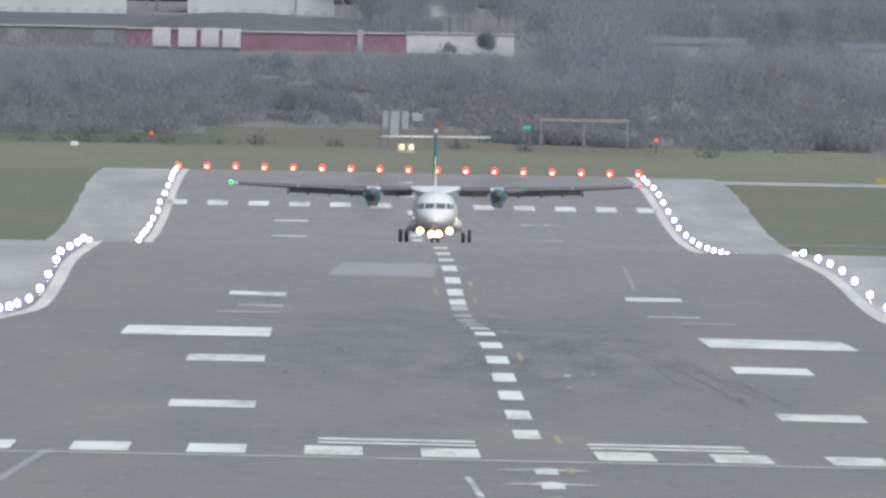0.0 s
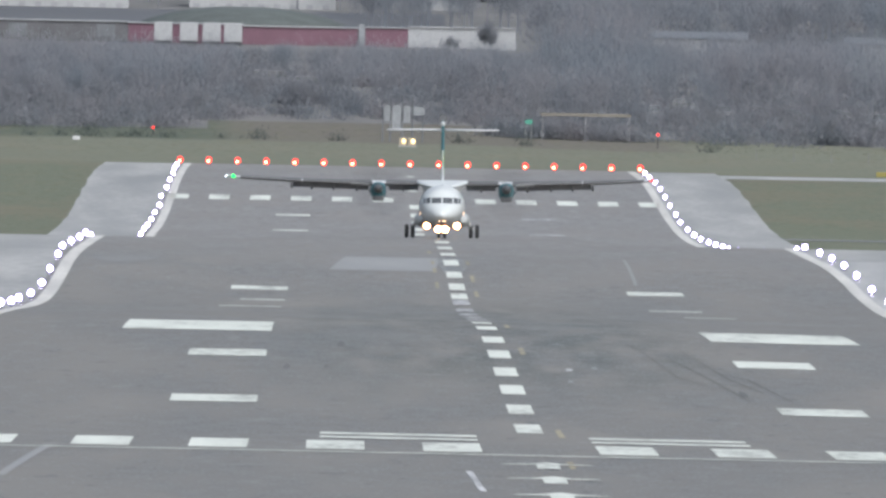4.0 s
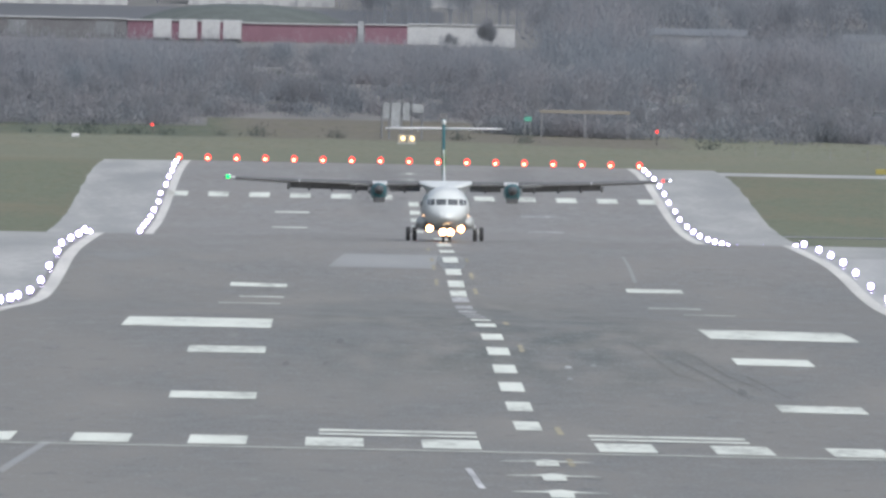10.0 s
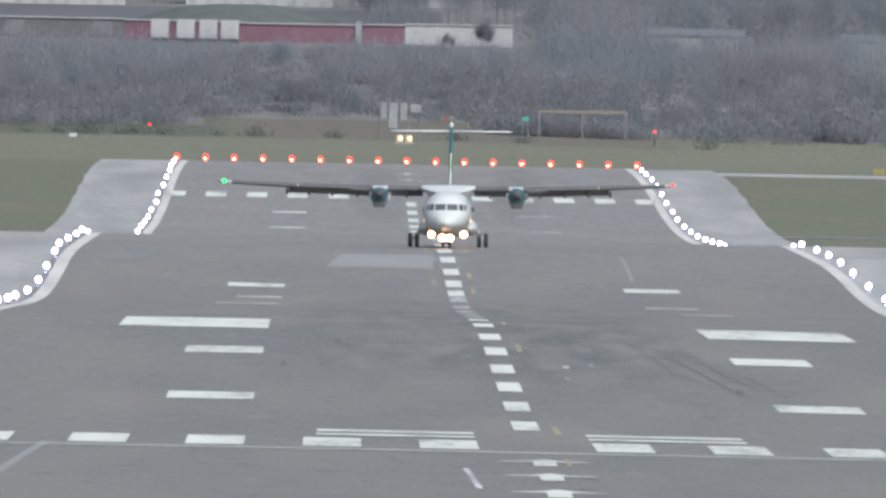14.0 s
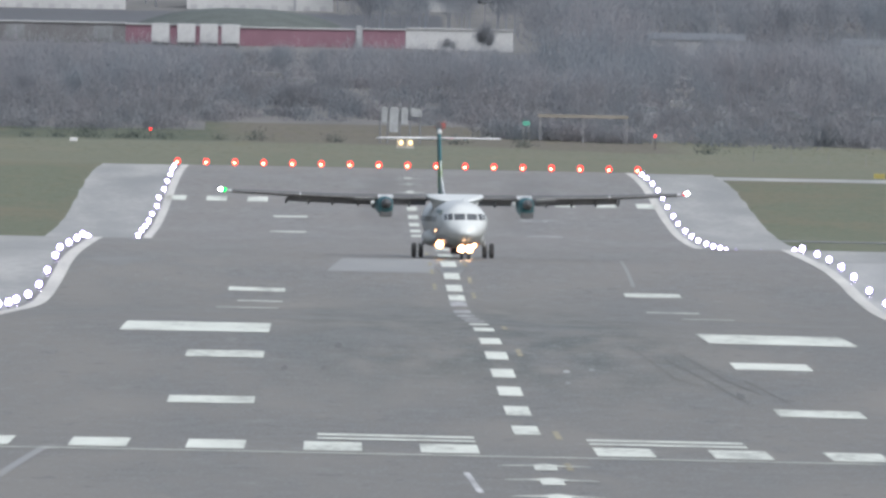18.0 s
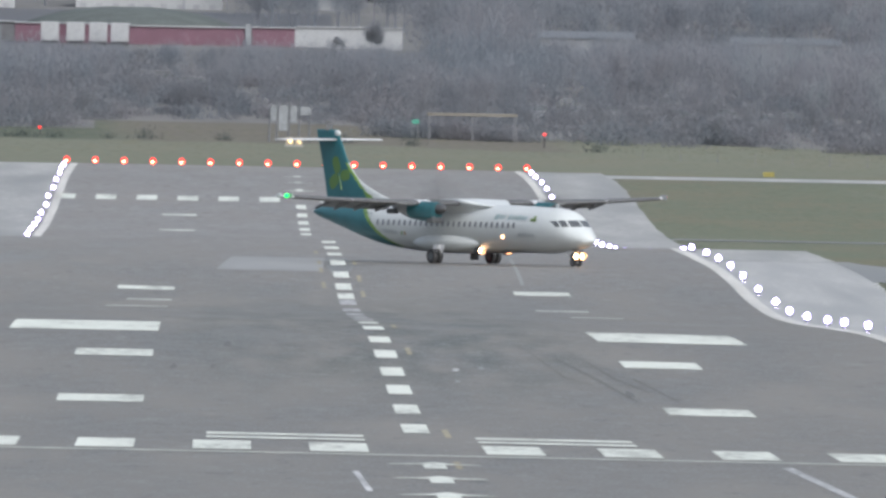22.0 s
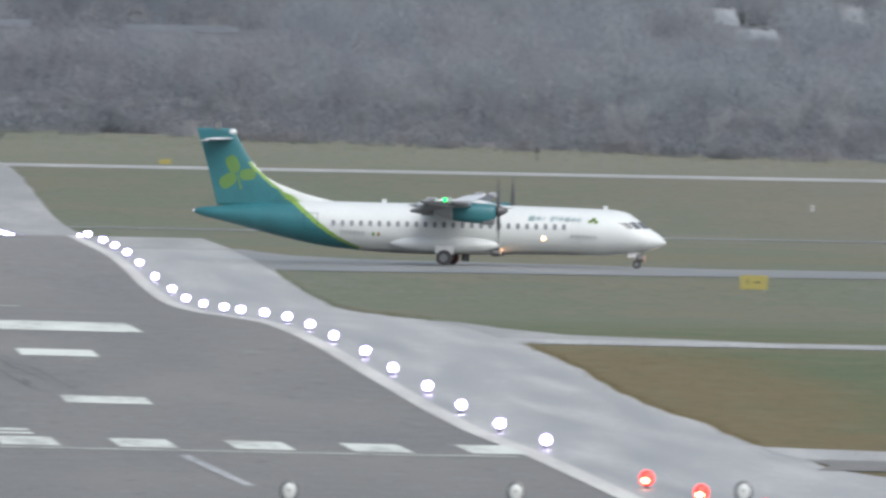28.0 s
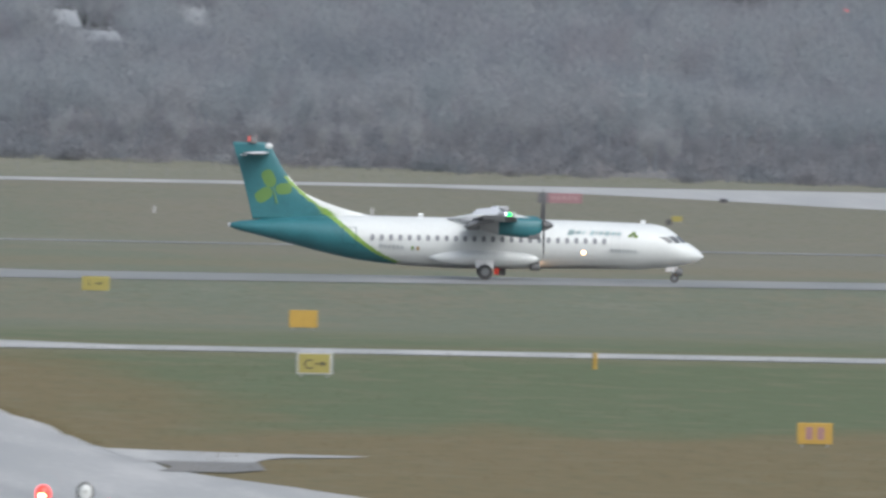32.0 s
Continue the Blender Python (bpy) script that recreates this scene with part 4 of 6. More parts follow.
for s in (1, -1):
    bm = bmesh.new()
    box(bm, 10.25, 10.95, s * 0.3 - 0.015, s * 0.3 + 0.015, 0.62, 0.9, 0.012)
    part("nose_gear_door", bm, GEAR_WHITE, aircraft)
    bm = bmesh.new()
    tube(bm, (10.8, s * 0.23, 0.6), (11.22, s * 0.23, 0.6), 0.225, 0.225, 14, caps=False)
    tube(bm, (10.79, s * 0.23, 0.6), (10.85, s * 0.23, 0.6), 0.225, 0.225, 14)
    part("lamp_housing", bm, HOOD, aircraft)
    bm = bmesh.new()
    tube(bm, (10.87, s * 0.23, 0.6), (10.91, s * 0.23, 0.6), 0.195, 0.195, 16)
    part("taxi_light", bm, LIGHT_WARM, aircraft, "bright taxi light on the nose gear")
    # another added glow disc: the taxi lamp's halo
    bm = bmesh.new()
    tube(bm, (10.855, s * 0.23, 0.6), (10.865, s * 0.23, 0.6), 0.222, 0.222, 18)
    part("halo_disc", bm, LIGHT_HALO, aircraft, "glowing disc for the lamp's orange halo")

# fin with dorsal fillet, rudder, tailplane
fle = cubic([3.15, 3.45, 3.6, 3.8, 4.1, 4.47, 5.55, 6.85, 7.3, 7.5], [-5.0, -6.4, -7.1, -7.95, -8.9, -9.85, -11.15, -12.0, -12.27, -12.52])
fte = cubic([3.15, 5.5, 7.5], [-13.2, -13.8, -14.42])
bm = bmesh.new()
FIN = airfoil(28, 0.1)
zs = np.arange(3.15, 7.51, 0.145)
loft(bm, [[Vector((float(fle(z)) + (float(fte(z)) - float(fle(z))) * x, min(1.0, 2.3 / (float(fle(z)) - float(fte(z)))) * q * (float(fle(z)) - float(fte(z))) * (0.9 if q > 0 else 1.2), z)) for x, q in FIN] for z in zs], slot=livery)
part("fin", bm, None, aircraft, "teal tail fin with a lime edge", mats=[WHITE, LIME, TEAL], smooth=True)
for s in (1, -1):
    rings = [wing_ring(s * y, a, b, 6.91, 0.75) for y, a, b in ((0.0, -12.3, -13.85), (3.4, -12.7, -13.7), (3.65, -12.95, -13.65))]
    bm = bmesh.new()
    loft(bm, rings)
    part("tailplane", bm, BELLY, aircraft, "white tailplane on top of the fin", smooth=True)
    bm = bmesh.new()
    tube(bm, (-13.6, s * 1.6, 6.81), (-14.0, s * 1.6, 6.79), 0.06, 0.02, 8)
    part("hinge_fairing", bm, BELLY, aircraft)
bm = bmesh.new()
ball(bm, (-12.38, 0, 7.29), 0.25, 0.14, 0.18)
part("fin_cap", bm, WHITE, aircraft, "white fin-tip cap", smooth=True)
bm = bmesh.new()
ball(bm, (-14.47, 0, 2.8), 0.13, 0.12, 0.12)
part("tail_cone_light", bm, PALE, aircraft, smooth=True)


def fin_half(x, z):
    """Half the fin's thickness at a point of its side."""
    c = float(fle(z)) - float(fte(z))
    u = min(1.0, max(0.0, (float(fle(z)) - x) / c))
    return 0.45 * min(c, 2.3) * (0.2969 * math.sqrt(u) - 0.126 * u - 0.3516 * u * u + 0.2843 * u**3 - 0.1036 * u**4)


def lobe(bm, cx, cz, r, ang, s):
    """One heart-shaped clover leaf laid on the side of the fin."""
    ring = []
    for k in range(28):
        a = 2 * math.pi * k / 28
        rad = r * (0.86 + 0.2 * math.cos(2 * a) - 0.16 * math.cos(a) ** 8 * (math.cos(a) > 0))
        ring.append((cx + rad * math.cos(a + ang), cz + rad * math.sin(a + ang)))
    mid = bm.verts.new((cx, s * (fin_half(cx, cz) + 0.012), cz))
    inner = [bm.verts.new(((x + cx) / 2, s * (fin_half((x + cx) / 2, (z + cz) / 2) + 0.012), (z + cz) / 2)) for x, z in ring]
    outer = [bm.verts.new((x, s * (fin_half(x, z) + 0.012), z)) for x, z in ring]
    for k in range(28):
        j = (k + 1) % 28
        bm.faces.new((mid, inner[k], inner[j]))
        bm.faces.new((inner[k], outer[k], outer[j], inner[j]))
    bmesh.ops.recalc_face_normals(bm, faces=bm.faces[:])


for s in (1, -1):
    for cx, cz, r, ang in ((-12.33, 5.5, .53, 2.0), (-12.62, 4.52, .54, 3.75), (-11.44, 4.9, .48, 0.1)):
        bm = bmesh.new()
        lobe(bm, cx, cz, r, ang, s)
        part("leaf_emblem", bm, LEAF, aircraft, "lime clover leaf")
    bm = bmesh.new()
    tube(bm, (-12.08, s * (fin_half(-12.08, 4.95) - 0.01), 4.95), (-11.84, s * (fin_half(-11.84, 4.05) - 0.01), 4.05), 0.035, 0.07, 6)
    part("emblem_stem", bm, LEAF, aircraft)
    # name band: plain bars in place of lettering, and a small leaf
    x = 4.75
    for w, h in ((.36, .36), (.24, .24), (.12, .24), (.14, .0), (.2, .36), (.07, .34), (.24, .24), (.26, .32), (.24, .24), (.2, .24)):
        if h:
            skin_panel("name_bar", INK_TEAL, x, x + w, -s * (59 - 57.3 * h / 1.4 * 0.5), -s * (59 + 57.3 * h / 1.4 * 0.5), off=0.012, nx=1, na=3, shear=-0.12)
        x += w + 0.1
    for x, a in ((8.3, 56), (8.12, 63), (8.42, 64)):
        skin_panel("leaf_badge", LIME, x, x + 0.25, -s * (a - 4), -s * (a + 4), off=0.012, nx=2, na=2, label="small green leaf badge", shear=-0.06)
    for k in range(7):
        skin_panel("name_bar", INK_GREY, 7.1 + 0.22 * k, 7.25 + 0.22 * k, -s * 98, -s * 106, off=0.02, nx=1, na=1)
    for k in range(6):
        skin_panel("registration_bar", INK_GREY, -6.0 + 0.24 * k, -5.83 + 0.24 * k, -s * 101, -s * 110, off=0.012, nx=1, na=1)
    skin_panel("flag", LIME, -4.2, -4.05, -s * 101, -s * 110, off=0.012, nx=1, na=1, label="small flag patch")
    skin_panel("flag", SIGN_ORANGE, -3.9, -3.75, -s * 101, -s * 110, off=0.012, nx=1, na=1)
for x, h in ((-3.65, .2), (8.95, .2)):
    bm = bmesh.new()
    z = float(_zc(x) + _rz(x))
    box(bm, x - 0.16, x + 0.12, -0.02, 0.02, z - 0.05, z + h, 0.015)
    part("antenna", bm, WHITE, aircraft)
bm = bmesh.new()
rings = []
for x, hw, zt in ((3.9, .5, 3.33), (3.3, 0.95, 3.4), (2.6, 1.3, 3.5), (2.1, 1.58, 3.62), (1.8, 1.66, 3.68), (0.2, 1.67, 3.72), (-0.9, 1.6, 3.64), (-1.7, 1.0, 3.5), (-2.6, .35, 3.32)):
    half = [(0.7, 2.75), (0.72, 3.05), (0.78, 3.22), (0.88, 3.38), (1.0, zt - 0.1), (0.96, zt - 0.02), (0.6, zt)]
    rings.append([Vector((x, hw * a, min(z, zt))) for a, z in half] + [Vector((x, -hw * a, min(z, zt))) for a, z in reversed(half)])
loft(bm, rings)
part("wing_root_fairing", bm, WHITE, aircraft, "white fairing where the wing meets the cabin", smooth=True)

bm = bmesh.new()
loft(bm, [[Vector((x, w * math.copysign(abs(math.sin(a)) ** 0.6, math.sin(a)), 0.9 + h * math.copysign(abs(math.cos(a)) ** 0.6, math.cos(a)))) for a in np.linspace(0, 2 * math.pi, 20, endpoint=False)] for x, w, h in ((3.2, .3, .06), (2.7, .8, .2), (1.8, 1.05, .26), (-1.2, 1.05, .26), (-2.4, .8, .2), (-3.0, .3, .06))])
part("keel_fairing", bm, BELLY, aircraft, "pale keel between the gear fairings", smooth=True)

# propellers
propellers = []
bm = bmesh.new()
rr = []
for k, (rad, w, tw) in enumerate(((0.2, .12, 62), (0.6, .16, 50), (1.1, .2, 36), (1.5, .16, 28), (1.8, .09, 23), (1.965, .03, 21))):
    t = radians(tw)
    rr.append([Vector((d * math.sin(t) + e * math.cos(t), d * math.cos(t) - e * math.sin(t), rad)) for d, e in ((w / 2, 0), (0.1 * w, .03), (-w / 2, 0), (0.0, -.02))])
loft(bm, rr)
blade_data = part("blade", bm, BLADE, None)
first = True
for s in (1, -1):
    bm = bmesh.new()
    loft(bm, [[Vector((x, r * math.cos(a), r * math.sin(a))) for a in np.linspace(0, 2 * math.pi, 16, endpoint=False)] for x, r in ((-0.12, .3), (0.05, .3), (0.25, .24), (0.45, .12), (0.55, .02))])
    hub = part("propeller", bm, BLADE, aircraft, "six-bladed dark propeller, spinning", smooth=True)
    hub.matrix_basis = pose(3.25, s * 4.12, 3.16)
    for k in range(6):
        if first:
            b = blade_data
            b.parent = hub
            first = False
        else:
            b = share("blade", blade_data.data, pose(0, 0, 0, 60 * k), hub)
        b.matrix_basis = pose(0, 0, 0, 60 * k)
    propellers.append((hub, s))

# turning beacons on the fin and under the belly; hood plates added to hide the lens when turned away
beacons = []
for nm, c, r in (("fin", (-13.2, 0, 7.66), 0.19), ("belly", (1.0, 0, 0.48), 0.22)):
    bm = bmesh.new()
    tube(bm, (0.05, 0, -r - 0.04), (0.05, 0, -r), r, r, 14)
    tube(bm, (0.05, 0, r), (0.05, 0, r + 0.03), r, r, 14)
    for sy in (1, -1):
        box(bm, -0.06, 1.9 * r, sy * r - 0.012, sy * r + 0.012, -r, r)
    box(bm, -0.09, -0.07, -r, r, -r, r)
    unit = part("beacon", bm, HOOD, aircraft, "rotating anti-collision beacon")
    unit.matrix_basis = pose(*c)
    bm = bmesh.new()
    ball(bm, (-0.02, 0, 0), 0.05, r * 0.92, r * 0.86)
    part("beacon_lens", bm, LIGHT_FLASH, unit, "red beacon lens", smooth=True)
    bm = bmesh.new()
    ball(bm, (0.02, 0, 0), 0.04, r * 0.62, r * 0.56)
    part("bulb", bm, LIGHT_BEACON, unit, "hot orange bulb", smooth=True)
    beacons.append((unit, c))
bm = bmesh.new()
tube(bm, (-13.2, 0, 7.3), (-13.2, 0, 7.44), 0.1, 0.08, 10)
part("beacon_mount", bm, TEAL, aircraft)
bm = bmesh.new()
tube(bm, (1.0, 0, 0.7), (1.0, 0, 0.66), 0.14, 0.1, 10)
part("beacon_mount", bm, WING_GREY, aircraft)

# wingtip strobes: a small lens at the back of a turning tube, added so that it shows as a flash
strobes = []
for s in (1, -1):
    bm = bmesh.new()
    tube(bm, (-0.04, 0, 0), (0.56, 0, 0), 0.11, 0.11, 10, caps=False)
    tube(bm, (-0.06, 0, 0), (-0.04, 0, 0), 0.1, 0.11, 10)
    unit = part("strobe", bm, WING_GREY, aircraft, "wingtip strobe, its turning hood added to make the flash")
    bm = bmesh.new()
    ball(bm, (-0.02, 0, 0), 0.03, 0.102, 0.102)
    part("strobe_lens", bm, LIGHT_STROBE, unit, "white strobe lens", smooth=True)
    c = (0.6, s * 13.62, 3.87)
    unit.matrix_basis = pose(*c)
    strobes.append((unit, c))

# ---------------------------------------------------------------- airfield lights


def lamp(name, lens_mat, label, r=0.155, stem=0.15):
    bm = bmesh.new()
    tube(bm, (0, 0, 0.0), (0, 0, 0.03), 0.16, 0.14, 12)
    tube(bm, (0, 0, 0.03), (0, 0, stem), 0.05, 0.05, 8)
    tube(bm, (0, 0, stem - 0.02), (0, 0, stem + 0.03), 0.1, 0.11, 12)
    base = part(name, bm, POT_CASE)
    bm = bmesh.new()
    # lens sized to the glare; white lamps glow violet for their halo
    ball(bm, (0, 0, stem + r), r * 0.92, r * 0.92, r, 14, 10)
    part("lens", bm, LIGHT_FRINGE if lens_mat is LIGHT_WHITE else lens_mat, base, "glowing lens, sized to the lamp's glare", smooth=True)
    if lens_mat is LIGHT_WHITE:
        bm = bmesh.new()
        ball(bm, (0, -0.1, stem + r), r * 0.72, r * 0.6, r * 0.76, 12, 8)
        part("bulb", bm, LIGHT_WHITE, base, "white-hot bulb", smooth=True)
    if lens_mat is LIGHT_RED:
        bm = bmesh.new()
        ball(bm, (-0.04, -r * 0.7, stem + r * 0.72), r * 0.42, r * 0.42, r * 0.36)
        part("bulb", bm, LIGHT_CORE, base, "hot orange bulb", smooth=True)
    return tagged(base, label, "runway light")


first_edge = lamp("runway_edge_light", LIGHT_WHITE, "bright white runway edge light on a short stem", r=0.205, stem=0.1)
tagged(first_edge, group="runway edge lights")
k = 0
for y in np.arange(1225, 3790, 60.3):
    for x in (28.55, -15.8):
        m = pose(x + random.uniform(-.12, .12), float(y), height(float(y), x) + 0.02)
        if k == 0:
            first_edge.matrix_basis = m
        else:
            copy_thing(first_edge, m)
        k += 1
first_red = lamp("runway_end_light", LIGHT_RED, "red runway end light", r=0.31)
tagged(first_red, group="red runway end lights")
for k in range(17):
    m = pose(-15.8 + 2.775 * k, 3814, height(3814) + 0.02)
    if k == 0:
        first_red.matrix_basis = m
    else:
        copy_thing(first_red, m)
pre_red = None
for x, y in ((28.95, 1116), (29.6, 1083), (30.5, 1052), (-16.4, 1128), (-17.1, 1094)):
    m = pose(x, y, height(y, x) + 0.02)
    if pre_red is None:
        pre_red = lamp("threshold_wing_light", LIGHT_RED, "red light before the threshold", r=0.23, stem=0.07)
        tagged(pre_red, group="red threshold lights")
        pre_red.matrix_basis = m
    else:
        copy_thing(pre_red, m)

# unlit approach lamps on dark pots at the threshold
case = bmesh.new()
ring = [(0.17, -.02), (0.235, 0.02), (0.25, 0.1), (0.25, 0.2), (0.235, 0.22)]
loft(case, [[Vector((r * math.cos(a), -d, 0.42 + 1.22 * r * math.sin(a))) for a in np.linspace(0, 2 * math.pi, 20, endpoint=False)] for r, d in ring])
pot = part("threshold_lamp", case, POT_CASE, smooth=True)
bm = bmesh.new()
ball(bm, (0, -0.2, 0.42), 0.19, 0.06, 0.235, 18, 12)
part("lens", bm, LAMP_GLASS, pot, "unlit pale lens", smooth=True)
bm = bmesh.new()
ball(bm, (0, -0.262, 0.45), 0.05, 0.012, 0.05, 10, 6)
part("bulb", bm, LAMP_CASE, pot)
bm = bmesh.new()
tube(bm, (0, -0.05, 0), (0, -0.05, 0.16), 0.2, 0.16, 14)
part("base", bm, MAROON, pot, "dark maroon base")
tagged(pot, "unlit oval lamp on a dark base beside the threshold", "lamp", "threshold lamps")
for k, (x, y) in enumerate(((17.9, 1059), (24.15, 1067), (30.55, 1076))):
    m = pose(x, y, height(y, x) + 0.02)
    if k == 0:
        pot.matrix_basis = m
    else:
        copy_thing(pot, m)

# ---------------------------------------------------------------- signs and boards


def board(name, x, y, w, h, mat, label, foot=0.1, depth=0.14, category="sign", border=None, ground_z=None):
    """A box sign on two short legs."""
    z0 = height(y, x) if ground_z is None else ground_z
    ob = tagged(new(name), label, category)
    ob.matrix_basis = pose(x, y, z0)
    bm = bmesh.new()
    box(bm, -w / 2, w / 2, -depth / 2, depth / 2, foot, foot + h, 0.02)
    part("panel", bm, border or mat, ob)
    if border:
        bm = bmesh.new()
        box(bm, -w / 2 + 0.07, w / 2 - 0.1, -depth / 2 - 0.012, -depth / 2 - 0.002, foot + 0.06, foot + h - 0.06)
        part("face", bm, mat, ob)
    for s in (-1, 1):
        bm = bmesh.new()
        box(bm, s * w * 0.36 - 0.03, s * w * 0.36 + 0.03, -0.03, 0.03, -0.05, foot + 0.02)
        part("leg", bm, LAMP_CASE, ob)
    return ob


c_sign = board("taxiway_sign", 51.1, 1497, 1.36, 0.84, SIGN_YELLOW, "yellow taxiway sign with a black letter and arrow, pale edge", border=CLAD_WHITE)
txt = bpy.data.curves.new("letter", "FONT")
txt.body = "C"
txt.size = 0.52
txt.extrude = 0.004
letter = new("letter", txt)
dg = bpy.context.evaluated_depsgraph_get()
me = bpy.data.meshes.new_from_object(letter.evaluated_get(dg))
bpy.data.objects.remove(letter)
me.materials.clear()
me.materials.append(SIGN_BLACK)
share("letter", me, pose(-0.42, -0.095, 0.31, 90, 0, 0), c_sign, "black letter")
bm = bmesh.new()
box(bm, 0.02, 0.34, -0.098, -0.09, 0.48, 0.53)
v = [bm.verts.new(p) for p in ((0.26, -0.097, 0.62), (0.44, -0.097, 0.505), (0.26, -0.097, 0.39))]
bm.faces.new(v)
part("arrow", bm, SIGN_BLACK, c_sign, "black arrow")
s2 = board("taxiway_sign", 61.0, 2136, 1.5, 0.78, SIGN_YELLOW, "small yellow taxiway sign in the grass")
bm = bmesh.new()
box(bm, -0.38, -0.32, -0.082, -0.072, 0.34, 0.66)
part("marking_bar", bm, SIGN_BLACK, s2)
bm = bmesh.new()
box(bm, -0.05, 0.22, -0.082, -0.074, 0.46, 0.51)
v = [bm.verts.new(p) for p in ((0.18, -0.081, 0.58), (0.38, -0.081, 0.485), (0.18, -0.081, 0.39))]
bm.faces.new(v)
part("arrow", bm, SIGN_BLACK, s2, "black arrow")
board("marker_board", 61.3, 1812, 1.3, 0.8, SIGN_ORANGE, "plain orange marker board in the grass", category="marker board")
mb = board("marker_board", 60.75, 1297, 1.15, 0.7, SIGN_ORANGE, "orange marker board with dark bars", category="marker board")
for a in (-0.3, 0.08):
    bm = bmesh.new()
    box(bm, a, a + 0.22, -0.08, -0.072, 0.25, 0.66)
    part("marking_bar", bm, SIGN_RED, mb)
bm = bmesh.new()
tube(bm, (0, 0, 0), (0, 0, 0.62), 0.1, 0.09, 10)
ball(bm, (0, 0, 0.62), 0.1, 0.1, 0.06)
pst = part("marker_post", bm, SIGN_ORANGE)
pst.matrix_basis = pose(63.7, 1545, height(1545))
tagged(pst, "short orange marker post", "marker post")
board("white_board", 51.6, 2352, 1.4, 0.74, PALE, "white marker board in the grass", foot=0.19, category="marker board")
rs = board("mandatory_sign", 144.6, 3580, 3.1, 0.9, SIGN_RED, "long dark red runway sign in the dip")
for k in range(5):
    bm = bmesh.new()
    box(bm, -1.2 + 0.5 * k, -0.9 + 0.5 * k, -0.08, -0.072, 0.4, 0.75)
    part("marking_bar", bm, SIGN_ROSE, rs)
board("mandatory_sign", 142.6, 3580, 0.9, 0.9, CLAD_DULL, "dark grey runway sign beside the red one")
board("taxiway_sign", 149.6, 3460, 0.9, 0.5, SIGN_YELLOW, "small yellow sign in the grass")
board("taxiway_sign", 51.8, 3806, 1.1, 0.5, SIGN_YELLOW, "small yellow sign at the perimeter road")
board("taxiway_sign", 46.4, 2400, 0.6, 0.3, SIGN_YELLOW, "small yellow sign on the crest", foot=0.05)
board("marker_box", 148.2, 3443, 0.5, 0.5, DARK_POST, "small dark equipment box in the grass", foot=0.02, depth=0.4, category="box")
board("marker_box", 160.7, 3619, 0.7, 0.35, DARK_POST, "low dark equipment box on the pavement", foot=0.02, depth=0.5, category="box")
for x, y in ((123.5, 3477), (103.9, 3463)):
    bm = bmesh.new()
    tube(bm, (0, 0, -0.05), (0, 0, 0.55), 0.09, 0.07, 10)
    ball(bm, (0, 0, 0.55), 0.08, 0.08, 0.05)
    wp = part("marker_post", bm, PALE)
    wp.matrix_basis = pose(x, y, height(y, x))
    tagged(wp, "short white marker post in the grass", "marker post")
bm = bmesh.new()
tube(bm, (0, 0, -0.1), (0, 0, 1.5), 0.09, 0.08, 8)
box(bm, -0.25, 0.25, -0.1, 0.1, 0.9, 1.5, 0.03)
wp = part("cable_post", bm, DARK_POST)
wp.matrix_basis = pose(98.0, 4258, height(4258, 98.0))
tagged(wp, "dark cable post at the foot of the wood", "post")
# ---------------------------------------------------------------- beyond the far end

# twin yellow lamps on a low case
z = height(4230, 6.7)
loc = tagged(new("twin_lamp_unit"), "low grey case with two warm yellow lamps", "lamp")
loc.matrix_basis = pose(6.75, 4230, z)
bm = bmesh.new()
box(bm, -1.0, 1.0, -0.3, 0.3, 0.0, 0.16, 0.03)
part("case", bm, LAMP_CASE, loc)
for s in (-1, 1):
    bm = bmesh.new()
    box(bm, s * 0.48 - 0.4, s * 0.48 + 0.4, -0.28, 0.2, 0.16, 1.0, 0.05)
    hood = part("lamp_hood", bm, HOOD_LAMPLIT, loc, "lamp hood, lamplight put into its cream colour")
    bm = bmesh.new()
    ball(bm, (s * 0.5 + 0.1, -0.3, 0.62), 0.2, 0.05, 0.22)
    part("lens", bm, LIGHT_YELLOW, hood, "warm yellow lens", smooth=True)

# pale aerial array with posts
arr = tagged(new("aerial_array"), "pale aerial panels on posts behind the runway end", "aerial")
z = height(4262, 6)
arr.matrix_basis = pose(6.3, 4262, z)
for k, (x, w, h0, h1) in enumerate(((-1.75, 0.6, 2.2, 3.95), (-0.72, 0.95, 1.2, 3.95), (0.4, 0.7, 2.1, 3.9), (1.65, 1.1, 2.9, 3.8))):
    bm = bmesh.new()
    box(bm, x - w / 2, x + w / 2, -0.06, 0.06, h0, h1, 0.02)
    part("panel", bm, MESH_GREY, arr)
for x, h in ((-1.4, 4.9), (-0.1, 5.0), (1.0, 4.9), (-2.2, 3.8), (2.1, 3.6)):
    bm = bmesh.new()
    tube(bm, (x, 0.15, -0.1), (x, 0.15, h), 0.1, 0.07, 8)
    part("post", bm, DARK_GREY, arr)
bm = bmesh.new()
box(bm, -2.3, 2.4, 0.1, 0.2, 3.5, 3.62, 0.01)
part("rail", bm, MESH_GREY, arr)

# timber gantry
gan = tagged(new("gantry"), "low pale timber gantry before the trees", "frame")
z = height(4300, 26)
gan.matrix_basis = pose(26.2, 4300, z)
bm = bmesh.new()
box(bm, -4.9, 4.9, -0.15, 0.15, 2.7, 3.05, 0.03)
part("beam", bm, TIMBER, gan)
for x in (-4.7, 0, 4.7):
    bm = bmesh.new()
    box(bm, x - 0.06, x + 0.06, -0.06, 0.06, -0.1, 2.7, 0.01)
    part("leg", bm, BARK, gan)

